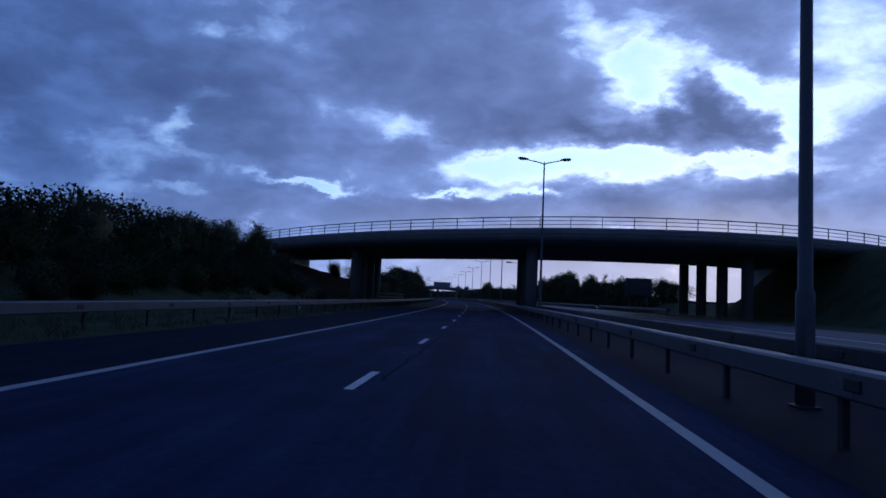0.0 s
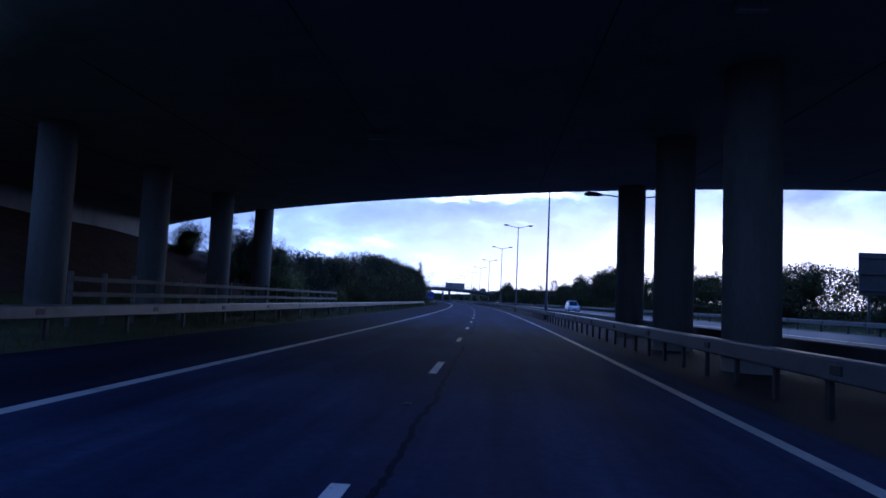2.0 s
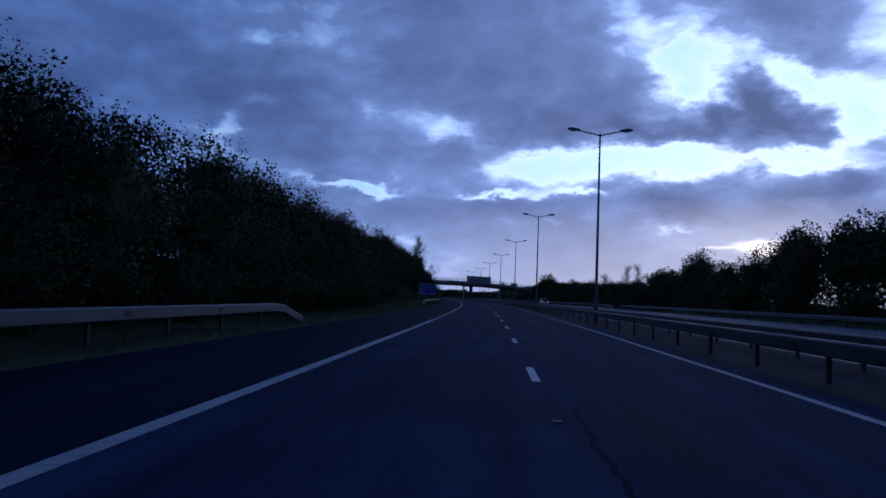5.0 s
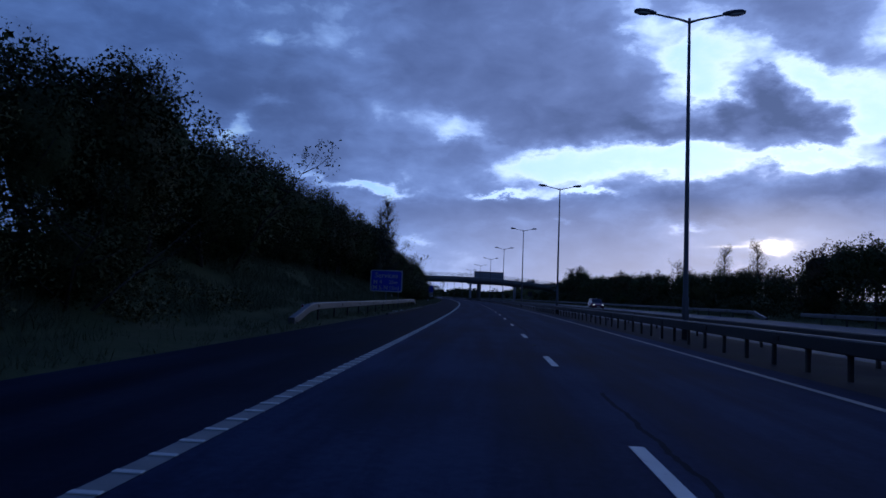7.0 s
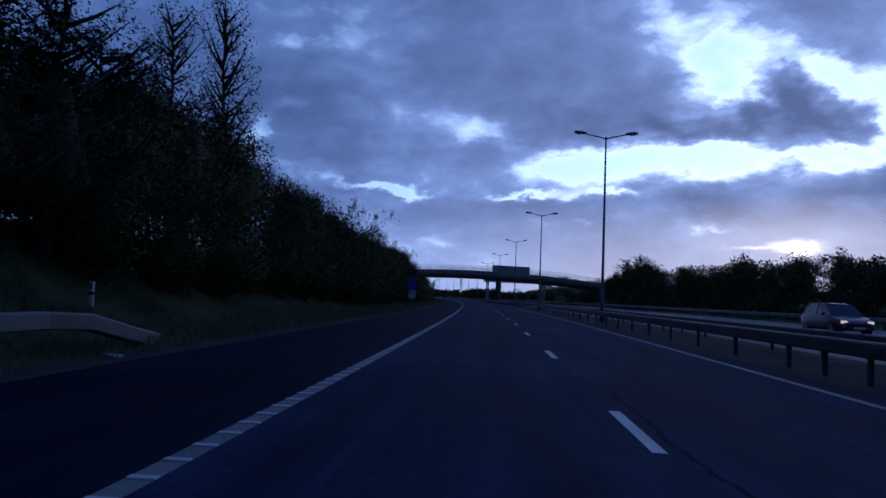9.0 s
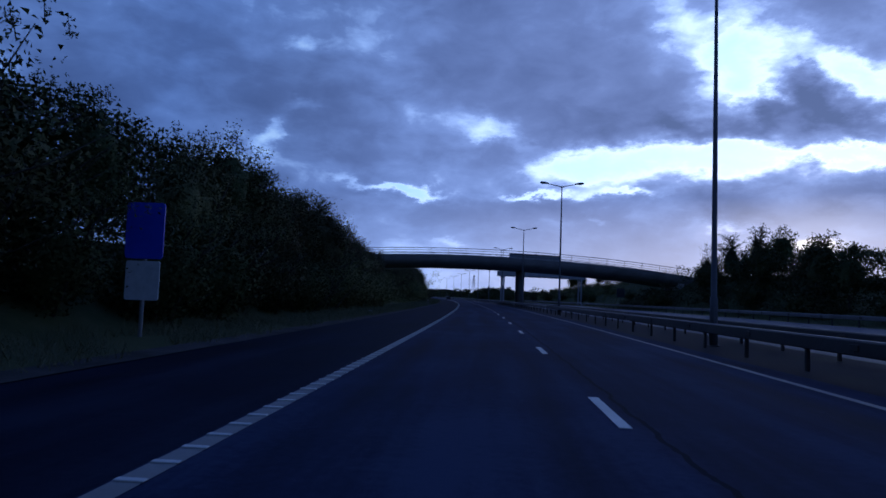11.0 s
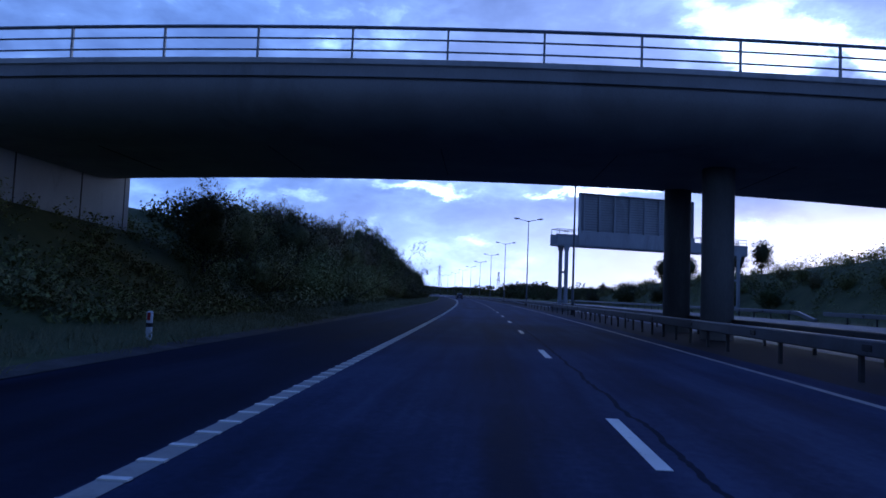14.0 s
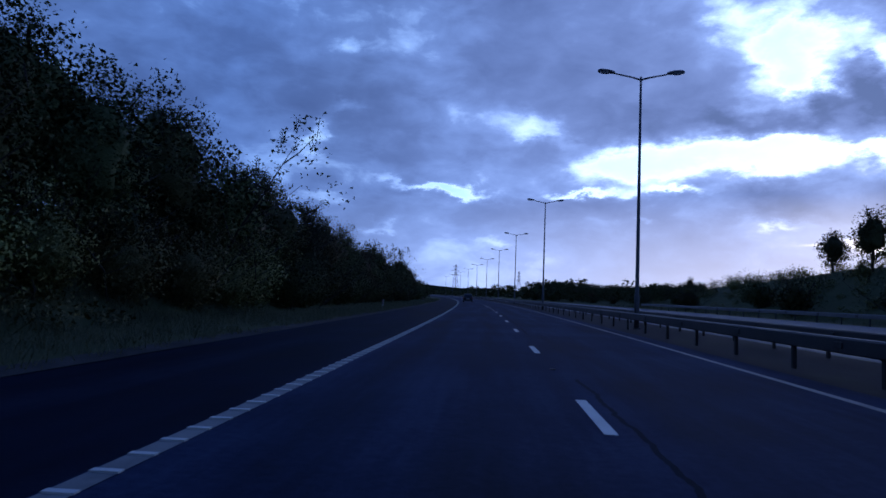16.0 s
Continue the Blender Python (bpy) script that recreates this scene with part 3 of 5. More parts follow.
BEAM_BACKLIT = Mesh().loft([[(x, y, z) for x, z in sec] for y in (0.0, 4.81)]).data("beam", BACKLIT_GALV)


def barrier(label, s0, s1, u, z, posts, group="", beam=BEAM_DULL):
    t = thing("safety_barrier", F(s0, u, z), label, "crash barrier", group)
    inv = F(s0, u, z).inverted()
    s = s0
    while s < s1 - 0.1:
        part("beam", beam, parent=t, m=inv @ F(s, u, z))
        part("joint_plate", BPLATE, parent=t, m=inv @ F(s, u, z))
        s += 4.8
    s = s0 + 0.4
    while s < s1:
        part("post", BPOST, parent=t, m=inv @ F(s, u, z))
        s += posts(s)
    return t


def dense(s):
    return 1.6 if 62 < s < 123 or 205 < s < 290 or 446 < s < 472 else 3.2


for s0, s1, beam in ((-30.0, 104.4, BEAM_DULL), (104.4, 286.8, BEAM_BACKLIT), (286.8, 402.0, BEAM_BACKLIT), (402.0, 450.0, BEAM_DULL), (450.0, 589.2, BEAM_BACKLIT), (589.2, 752.4, BEAM_BACKLIT)):
    look_of = "dull grey" if beam is BEAM_DULL else "dark backlit"
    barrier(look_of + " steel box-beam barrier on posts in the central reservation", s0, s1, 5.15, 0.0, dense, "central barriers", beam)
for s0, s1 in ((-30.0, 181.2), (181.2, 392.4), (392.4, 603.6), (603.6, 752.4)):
    barrier("grey steel box-beam barrier beside the opposite carriageway", s0, s1, 7.4, 0.0, lambda s: 3.2, "central barriers", BEAM_BACKLIT)
far_rail = Mesh()
for u in (5.15, 7.4):
    far_rail.loft([[P(s, u + x, z) for x, z in sec] for s in range(753, 1400, 16)])
tagged(part("barrier_far_off", far_rail, BACKLIT_GALV), "distant grey steel barrier rails fading along the bend", "crash barrier", kind="stuff")


def sloped_end(t, inv, s, u, z, way):
    """The beam's end, bent down to the ground."""
    m = Mesh().loft([[(x, way * y, h - drop) for x, h in sec] for y, drop in ((0, 0), (1.2, 0.06), (2.6, 0.34), (3.6, 0.52))])
    part("sloped_end", m, MIDGALV, t, m=inv @ F(s, u, z))


def verge_barrier(label, s0, s1, u, z=0.02, low_start=False, low_end=False):
    n = round((s1 - s0) / 4.8)
    t = barrier(label, s0, s0 + 4.8 * n, u, z, lambda s: 3.2, "verge barriers")
    inv = F(s0, u, z).inverted()
    if low_start:
        sloped_end(t, inv, s0, u, z, -1)
    if low_end:
        sloped_end(t, inv, s0 + 4.8 * n, u, z, 1)


verge_barrier("grey steel barrier with a lowered end along the grass verge", -30.0, 176.4, -8.3, low_end=True)
verge_barrier("short grey steel barrier with sloped ends before blue sign", 241.7, 283.7, -8.3, low_start=True, low_end=True)
for s0, s1 in ((78.0, 116.4), (121.2, 265.2), (274.8, 476.4), (481.2, 587)):
    verge_barrier("thin grey steel barrier along the far verge", s0, s1, 22.2, 0.24, s0 > 100, False)

# ---------------------------------------------------------------- distance
hills = Mesh()
ridge = [(a, 30 + 26 * noise.noise((a * 0.06, 0, 0)) + 10 * noise.noise((a * 0.3, 3, 0))) for a in range(-90, 91, 2)]
hills.loft([[(2300 * math.sin(radians(a)), 300 + 2300 * math.cos(radians(a)), -40) for a, h in ridge],
            [(2380 * math.sin(radians(a)), 300 + 2380 * math.cos(radians(a)), 2 + h) for a, h in ridge]], closed=False, caps=False)
tagged(part("distant_hills", hills, HILL), "low wooded hills far off on the horizon", "hills", kind="structure")

# ---------------------------------------------------------------- overbridges


def overbridge(label, near, far, top, depth, us, columns, radius, posts_from, posts_to, rails_far=True):
    """A concrete deck with rounded edges on round columns, with a steel parapet on both sides.
    near(u), far(u), top(u): the deck's two edges along the road and its upper edge."""
    um = 0.5 * (us[0] + us[-1])
    base = F(near(um), um, 0)
    inv = base.inverted()
    t = thing("overbridge", base, label, "bridge")

    def at(s, u, z):
        return inv @ P(s, u, z)

    sections, kerb_n, kerb_f = [], [], []
    for u in us:
        n, f, z = near(u), far(u), top(u)
        low = z - depth
        prof = [(n + .45, z - .10), (n + .45, z), (n, z), (n, z - .50), (n + .14, z - .50), (n + .14, z - .58), (n + .03, z - .60)]
        prof += [(n + .03 + 2.7 * (1 - math.cos(radians(a))), low + (depth - .60) * (1 - math.sin(radians(a)))) for a in range(10, 91, 10)]
        prof += [(0.5 * (n + f), low)]
        prof += [(f - .03 - 4.4 * (1 - math.cos(radians(a))), low + (depth - .60) * (1 - math.sin(radians(a)))) for a in range(90, 9, -10)]
        prof += [(f - .03, z - .60), (f - .14, z - .58), (f - .14, z - .50), (f, z - .50), (f, z), (f - .45, z), (f - .45, z - .10)]
        sections.append([at(s, u, h) for s, h in prof])
    deck = part("deck", Mesh().loft(sections), CONCRETE, t, "weathered concrete deck with a rounded underside", smooth=False)
    deck.data.polygons.foreach_set("use_smooth", [True] * len(deck.data.polygons))
    deck.data.set_sharp_from_angle(angle=radians(28))
    for edge, out in ((near, -1), (far, 1)):
        lip = [[at(edge(u) + out * a, u, top(u) + b) for a, b in ((.07, .03), (.07, -.13), (.004, -.16), (-.40, .03))] for u in us]
        part("coping", Mesh().loft(lip), PALE, t, "pale concrete coping along the deck's edge")
    # joints of the soffit
    groove = Mesh()
    for u in us[2:-2:4]:
        groove.tube([at(near(u) + 3.2, u, top(u) - depth - .004), at(far(u) - 4.9, u, top(u) - depth - .004)], 0.02, 4)
    part("soffit_joint_strip", groove, POSTMAT, t)
    for k, (s, u) in enumerate(columns):
        h = top(u) - depth
        c = Mesh().tube([(0, 0, -0.6), (0, 0, h + 0.4)], radius, 24)
        part("column", c, COLUMN, t, "round concrete column toned dark for shade, streaked with dirt", inv @ F(s, u, 0), smooth=True)
    # parapets
    for side, edge in (("near", lambda u: near(u) + .2), ("far", lambda u: far(u) - .2)):
        fine = [posts_from + (posts_to - posts_from) * i / 60 for i in range(61)]
        p = part("parapet", Mesh().tube([at(edge(u), u, top(u) + 1.08) for u in fine], 0.055, 6), GALV, t, "grey three-rail steel parapet")
        for h in (0.36, 0.72):
            part("rail", Mesh().tube([at(edge(u), u, top(u) + h) for u in fine], 0.032, 5), GALV, p)
        u = posts_from
        while u < posts_to:
            du = 0.1
            d = at(edge(u + du), u + du, 0) - at(edge(u), u, 0)
            c = at(edge(u), u, top(u))
            m = Matrix.Translation(c) @ pose(0, 0, 0, 0, 0, math.degrees(math.atan2(d.y, d.x)))
            part("post", PARAPET_POST, parent=p, m=m)
            u += 2.9 * du / d.length
    return t, inv


PARAPET_POST = Mesh().box((0, 0, 0.53), (0.06, 0.10, 1.06), bevel=0.01).box((0, 0, 0.01), (0.16, 0.2, 0.02)).data("post", GALV)


# edges bowed in plan to fit the camera's view, lens bowing included
def near_one(u):
    return 64.6 + (u - 17) ** 2 / 70


def far_one(u):
    return 95.2 + (u - 18) ** 2 / 75


def top_one(u):
    return 8.05 + 0.008 * max(0.0, u)


bridge, binv = overbridge("long curved concrete road bridge on rows of round columns", near_one, far_one, top_one, 1.5, [-42 + 1.5 * i for i in range(68)],
                          [(83.7, -13.6), (91.4, -14.0), (99.0, -14.0), (106.2, -14.0), (70.2, 6.45), (77.4, 6.5), (84.0, 6.6), (92.9, 7.1),
                           (72.7, 28.6), (79.4, 28.5), (85.9, 28.4), (92.3, 28.3)], 0.60, -41.5, 58)
# pale abutment walls on the banks
ab = Mesh()
ab.loft([[binv @ P(s, u, z) for s, u, z in ((near_one(-27) + .6, -26.2, 3.4), (near_one(-27) + .6, -27.2, 3.4), (near_one(-27) + .6, -27.2, 6.75), (near_one(-27) + .6, -26.2, 6.75))],
         [binv @ P(s, u, z) for s, u, z in ((113.5, -26.2, 3.0), (113.5, -27.2, 3.0), (113.5, -27.2, 6.6), (113.5, -26.2, 6.6))]])
part("abutment", ab, PALE, bridge, "pale concrete abutment wall on the bank")
ab = Mesh()
ab.loft([[binv @ P(67, 40, 4), binv @ P(67, 41, 4), binv @ P(67, 41, 7.1), binv @ P(67, 40, 7.1)], [binv @ P(102, 40, 4), binv @ P(102, 41, 4), binv @ P(102, 41, 7.1), binv @ P(102, 40, 7.1)]])
part("abutment", ab, PALE, bridge, "pale concrete abutment wall on the bank")


def near_two(u):
    return 448.4 + 0.02 * (u + 3)


def far_two(u):
    return 461.5 + 0.02 * (u + 3)


# hump shaped to fit the bow seen from the camera
def top_two(u):
    return 8.15 - 0.0016 * (u + 3) ** 2


bridge2, b2inv = overbridge("slender humped concrete bridge on two round columns", near_two, far_two, top_two, 1.95, [-24 + 1.5 * i for i in range(43)],
                            [(453.2, 6.9), (458.2, 6.9)], 0.55, -23, 38)
ab = Mesh()
ab.loft([[b2inv @ P(s, u, z) for u, z in ((-18.6, 2.2), (-19.8, 2.2), (-19.8, 6.3), (-18.6, 6.3))] for s in (449.6, 460.4)])
left_wall = part("abutment", ab, PALE, bridge2, "pale concrete abutment wall on the bank")
for s in (452.2, 456.4, 459.9):
    part("joint", Mesh().loft([[b2inv @ P(s + d, u, z) for u, z in ((-18.585, 2.2), (-18.7, 2.2), (-18.7, 6.2), (-18.585, 6.2))] for d in (0, .07)]), POSTMAT, left_wall)
ab = Mesh()
ab.loft([[b2inv @ P(s, u, z) for u, z in ((32.4, 2.0), (34.0, 2.0), (34.0, 5.2), (32.4, 5.2))] for s in (449.6, 460.4)])
part("abutment", ab, PALE, bridge2, "pale concrete abutment wall on the bank")

# ---------------------------------------------------------------- lamp standards


def head_mesh():
    """A lantern body: a flattened pod, wider at its outer end."""
    ring = lambda x, w, h, dz: [(x, w * math.cos(t), dz + h * math.sin(t)) for t in [2 * math.pi * i / 10 for i in range(10)]]
    return Mesh().loft([ring(0, .05, .05, 0), ring(.12, .10, .08, .01), ring(.35, .16, .10, .03), ring(.65, .17, .10, .03), ring(.80, .10, .06, .02)])


HEAD = head_mesh().data("lantern", MAST, True)
BOWL = Mesh().loft([[(x, w * math.cos(t), -0.05 - d * abs(math.sin(t)) + 0.02) for t in [math.pi * i / 8 for i in range(9)]] for x, w, d in ((.22, .09, .03), (.35, .13, .07), (.6, .14, .07), (.74, .08, .03))]).data("bowl", LENS, True)


def lamp_standard(m):
    t = thing("street_lamp", m, "tall grey twin-arm lighting column in the central reservation", "street lamp", "lighting columns")
    part("base_plate", Mesh().box((0, 0, 0.0), (0.32, 0.32, 0.04), bevel=0.01), POSTMAT, t)
    mast = part("mast", Mesh().tube([(0, 0, 0), (0, 0, 1.5), (0, 0, 1.55), (0, 0, 6.5), (0, 0, 11.75)], [.12, .12, .095, .075, .05], 12), MAST, t, smooth=True)
    part("access_door", Mesh().box((0, -0.122, 0.9), (0.10, 0.012, 0.6), bevel=0.005), MIDGALV, mast, "pale access panel")
    for side in (-1, 1):
        arm = part("arm", Mesh().tube([(0, 0, 11.60), (side * .4, 0, 11.72), (side * .9, 0, 11.82), (side * 1.25, 0, 11.90)], [.05, .042, .038, .034], 8), MAST, t, smooth=True)
        head = part("lantern", HEAD, parent=arm, m=Matrix.Translation((side * 1.2, 0, 11.93)) @ pose(0, 0, 0, 0, -4, 0 if side > 0 else 180))
        part("bowl", BOWL, parent=arm, m=Matrix.Translation((side * 1.2, 0, 11.93)) @ pose(0, 0, 0, 0, -4, 0 if side > 0 else 180))
    return t


LAMPS = [53.2, 118.0, 157.1, 195.5, 238.6, 277.6, 317.9, 358.8, 398.9, 439.1, 481.5, 522.0, 564.7, 605, 645, 685, 725, 765, 805, 845, 885]
first_lamp = lamp_standard(F(11.4, 5.95, 0))
for s in LAMPS:
    copy_thing(first_lamp, F(s, 5.80, 0))
# lanterns on brackets on the last column under the first bridge
for side in (-1, 1):
    t = thing("bracket_lantern", F(92.9, 7.1 + side * 0.60, 6.15), "dark lantern on a short bracket on the bridge column", "lamp", "column lanterns")
    part("bracket", Mesh().tube([(0, 0, 0), (side * .5, 0, 0.06), (side * 0.75, 0, 0.06)], 0.03, 8), MAST, t)
    part("lantern", HEAD, parent=t, m=Matrix.Translation((side * .7, 0, 0.06)) @ pose(0, 0, 0, 0, 0, 0 if side > 0 else 180))
for s, u in ((74.0, 5.2), (73.0, 8.6), (84, -3)):
    t = thing("bulkhead_light", F(s, u, top_one(u) - 1.51), "small grey box light under the bridge soffit", "lamp", "soffit lights")
    part("housing", Mesh().box((0, 0, -0.09), (0.62, 0.22, 0.18), bevel=0.03), GALV, t)
    part("diffuser", Mesh().box((0, 0, -0.19), (0.5, 0.16, 0.03), bevel=0.01), LENS, t)

# ---------------------------------------------------------------- sign gantry
gantry = thing("sign_gantry", F(498.0, 6.7, 0, 18) @ Matrix.Diagonal((1, 0.68, 1, 1)), "grey steel portal gantry over the opposite carriageway, seen from behind", "gantry")
SPAN = 21.0
for x, name in ((0.6, "leg"), (SPAN + .2, "leg")):
    for y in (-1.0, 1.0):
        part("leg", Mesh().box((x, y, 3.2), (0.36, 0.30, 6.7), bevel=0.03).box((x, y, 6.3), (0.52, 0.40, 0.42), bevel=0.05).box((x, y, -0.05), (0.7, 0.7, 0.2), bevel=0.03), ALU, gantry)
    for z in (1.0, 3.9):
        part("cross_brace", Mesh().box((x, 0, z), (0.16, 1.8, 0.2), bevel=0.02), ALU, gantry)
    part("bearing", Mesh().box((x, 0, 6.52), (0.7, 2.4, 0.20), bevel=0.03), ALU, gantry)
part("plinth", Mesh().box((0.6, 0.2, 0.18), (1.1, 4.4, 0.62), bevel=0.04), COLUMN, gantry, "dark stained concrete plinth")
beam = part("beam", Mesh().box((SPAN / 2 + .4, -0.95, 7.15), (SPAN + 2.0, 0.16, 1.2), bevel=0.03), ALU, gantry, "riveted grey box beam with a walkway")
part("far_beam", Mesh().box((SPAN / 2 + .4, 0.95, 7.15), (SPAN + 2.0, 0.16, 1.2), bevel=0.03), ALU, gantry)
part("walkway", Mesh().box((SPAN / 2 + .4, 0, 6.65), (SPAN + 1.9, 1.73, 0.12), bevel=0.02), ALU, gantry)
for z in (6.75, 7.57):
    part("flange", Mesh().box((SPAN / 2 + .4, -1.06, z), (SPAN + 2.0, 0.10, 0.10), bevel=0.02), ALU, beam)
for x in (-0.5, 1.2, 17.5, 19.2, 20.9, 22.2):
    part("stiffener", Mesh().box((x, -1.06, 7.16), (0.08, 0.08, 0.74), bevel=0.01), ALU, beam)
guard = part("handrail", Mesh().tube([(-0.5, -0.95, 8.25), (2.0, -0.95, 8.25)], 0.035, 6).tube([(-0.5, 0.95, 8.25), (2.0, 0.95, 8.25)], 0.035, 6).tube([(-0.5, -0.95, 8.25), (-0.5, 0.95, 8.25)], 0.035, 6), GALV, gantry, "thin steel walkway handrail")
guard2 = part("handrail", Mesh().tube([(15.6, -0.95, 8.35), (22.3, -0.95, 8.35)], 0.035, 6).tube([(15.6, 0.95, 8.35), (22.3, 0.95, 8.35)], 0.035, 6), GALV, gantry, "thin steel walkway handrail")
for g, xs in ((guard, (-0.5, 0.4, 1.3)), (guard2, (16.4, 18.0, 19.6, 21.2, 22.3))):
    for x in xs:
        for y in (-0.95, 0.95):
            part("post", Mesh().tube([(x, y, 7.7), (x, y, 8.25 if g is guard else 8.35)], 0.028, 6), GALV, g)
    part("mid_rail", Mesh().tube([(xs[0], -0.95, 8.02), (xs[-1], -0.95, 8.02)], 0.022, 6), GALV, g)
# the board's back: a tray with ribs, louvred slats between them and a plain lower band
BX0, BX1, BZ0, BZ1 = 2.0, 15.4, 6.75, 12.05
board = part("sign_board", Mesh().box(((BX0 + BX1) / 2, -0.55, (BZ0 + BZ1) / 2), (BX1 - BX0, 0.06, BZ1 - BZ0), bevel=0.01), ALU, gantry, "large sign board with a ribbed grey metal back")
for x in (BX0, BX1):
    part("edge_return", Mesh().box((x, -0.82, (BZ0 + BZ1) / 2), (0.10, 0.6, BZ1 - BZ0 + .1), bevel=0.02), ALU, board)
part("edge_return", Mesh().box(((BX0 + BX1) / 2, -0.82, BZ1 + 0.02), (BX1 - BX0, 0.6, 0.08), bevel=0.02), ALU, board)
part("lower_band", Mesh().box(((BX0 + BX1) / 2, -1.16, 7.42), (BX1 - BX0 + .3, 0.10, 1.5), bevel=0.02), ALU, board)
RIBS = 8
for i in range(RIBS):
    x = BX0 + .5 + (BX1 - BX0 - 1.0) * i / (RIBS - 1)
    part("rib", Mesh().box((x, -0.74, 10.0), (0.16, 0.30, 4.0), bevel=0.02), ALU, board)
slat = Mesh().box((0, 0, 0), ((BX1 - BX0 - 1.0) / (RIBS - 1) - .2, 0.14, 0.05), bevel=0.01).data("slat", SLAT)
for i in range(RIBS - 1):
    x = BX0 + .5 + (BX1 - BX0 - 1.0) * (i + .5) / (RIBS - 1)
    for j in range(15):
        part("slat", slat, parent=board, m=Matrix.Translation((x, -0.64, 8.15 + j * 0.26)))

# ---------------------------------------------------------------- road signs


def rounded(w, h, r, n=5):
    pts = []
    for cx, cz, a0 in ((w / 2 - r, h / 2 - r, 0), (-w / 2 + r, h / 2 - r, 90), (-w / 2 + r, -h / 2 + r, 180), (w / 2 - r, -h / 2 + r, 270)):
        pts += [(cx + r * math.cos(radians(a0 + 90 * i / n)), cz + r * math.sin(radians(a0 + 90 * i / n))) for i in range(n + 1)]
    return pts


def plate(w, h, r, y0, y1):
    pts = rounded(w, h, r)
    return Mesh().loft([[(x, y0, z) for x, z in pts], [(x, y1, z) for x, z in pts]])


def words(text, size, m, parent, material, name):
    """Raised lettering in the built-in font, turned into a mesh."""
    cu = bpy.data.curves.new("text", "FONT")
    cu.offset = 0.006
    cu.body, cu.size, cu.extrude, cu.align_x, cu.align_y = text, size, 0.004, "CENTER", "CENTER"
    cu.resolution_u = 3
    tmp = bpy.data.objects.new("text", cu)
    scene.collection.objects.link(tmp)
    me = bpy.data.meshes.new_from_object(tmp.evaluated_get(bpy.context.evaluated_depsgraph_get()))
    bpy.data.objects.remove(tmp)
    me.materials.clear()
    me.materials.append(material)
    return part(name, me, parent=parent, m=m)


SG = F(276.2, -10.05, 0, -4)
sign = thing("services_sign", SG, "blue services sign with white border and lettering on three grey posts", "road sign")
face = part("sign_face", plate(3.0, 2.0, 0.16, -0.02, 0.02), BLUE, sign, "blue sign face", Matrix.Translation((0, 0, 2.40)))
outer, inner = rounded(3.0, 2.0, 0.16), rounded(2.80, 1.80, 0.11)
part("border", Mesh().loft([[(x, -0.027, z) for x, z in outer], [(x, -0.021, z) for x, z in outer], [(x, -0.021, z) for x, z in inner], [(x, -0.027, z) for x, z in inner], [(x, -0.027, z) for x, z in outer]], caps=False), WHITE, face, "white border line")
UPRIGHT = pose(0, -0.026, 0, 90, 0, 0)
for text, size, x, z in (("Services", 0.66, 0.0, 0.48), ("M 4", 0.54, -0.80, -0.12), ("25m", 0.46, 0.66, -0.12), ("(M 5 N", 0.54, -0.62, -0.64), ("15m)", 0.46, 0.74, -0.64)):
    words(text, size, Matrix.Translation((x, 0, z)) @ UPRIGHT, face, WHITE, "lettering")
for x in (-1.15, 0.0, 1.15):
    g = ground_z(276.2, -10.05 + x)
    part("post", Mesh().tube([(x, 0.09, g - .3), (x, 0.09, 3.3)], 0.055, 10), GALV, sign, smooth=True)
for z in (-0.6, 0.6):
    part("rail", Mesh().box((0, 0.05, 2.4 + z), (3.0, 0.04, 0.08), bevel=0.01), GALV, sign)

# the back of a big sign behind the opposite carriageway, and a small blue sign further on
g = ground_z(106.3, 26.0)
bs = thing("road_sign", F(106.3, 26.0, g, 2), "large dark sign board seen from behind on two posts", "road sign")
part("panel", Mesh().box((0, 0, 3.98 - g), (4.0, 0.08, 2.66), bevel=0.02), MAST, bs)
for z in (2.95, 3.98, 5.0):
    part("stiffener", Mesh().box((0, -0.08, z - g), (3.8, 0.08, 0.10), bevel=0.01), MAST, bs)
for x in (-1.3, 1.3):
    part("post", Mesh().tube([(x, 0.12, -0.5), (x, 0.12, 5.2 - g)], 0.09, 10), MAST, bs)
rs = thing("road_sign", F(352, -9.3, 0), "small blue rectangular sign on a grey post", "road sign")
part("sign_face", plate(0.9, 1.3, 0.08, -0.02, 0.02), BLUE, rs, "blue sign face", Matrix.Translation((0, 0, 2.5)))
part("lower_plate", plate(0.8, 0.9, 0.06, -0.015, 0.015), PLASTIC, rs, "pale lower plate", Matrix.Translation((0, 0, 1.35)))
part("post", Mesh().tube([(0, 0.06, -0.3), (0, 0.06, 3.1)], 0.05, 8), GALV, rs)
ts = thing("road_sign", F(466, 27.0, 0.3), "dark sign seen from behind on a single post beside the bridge", "road sign")
part("panel", plate(1.5, 1.7, 0.1, -0.02, 0.02), MAST, ts, m=Matrix.Translation((0, 0, 2.8)))
part("post", Mesh().tube([(0, 0.06, -0.4), (0, 0.06, 3.6)], 0.06, 8), MAST, ts)

# ---------------------------------------------------------------- marker posts
mk = thing("marker_post", F(442.6, -8.4, ground_z(442.6, -8.4)), "white plastic verge marker post with a red reflector", "marker post", "marker posts")
part("stake", Mesh().box((0, 0, 0.21), (0.12, 0.09, 0.76), bevel=0.02), PLASTIC, mk)
part("reflector", Mesh().box((0, -0.048, 0.48), (0.07, 0.012, 0.16), bevel=0.004), REFLECTOR, mk)
part("dark_band", Mesh().box((0, 0, 0.30), (0.126, 0.096, 0.12), bevel=0.02), BLACK, mk)
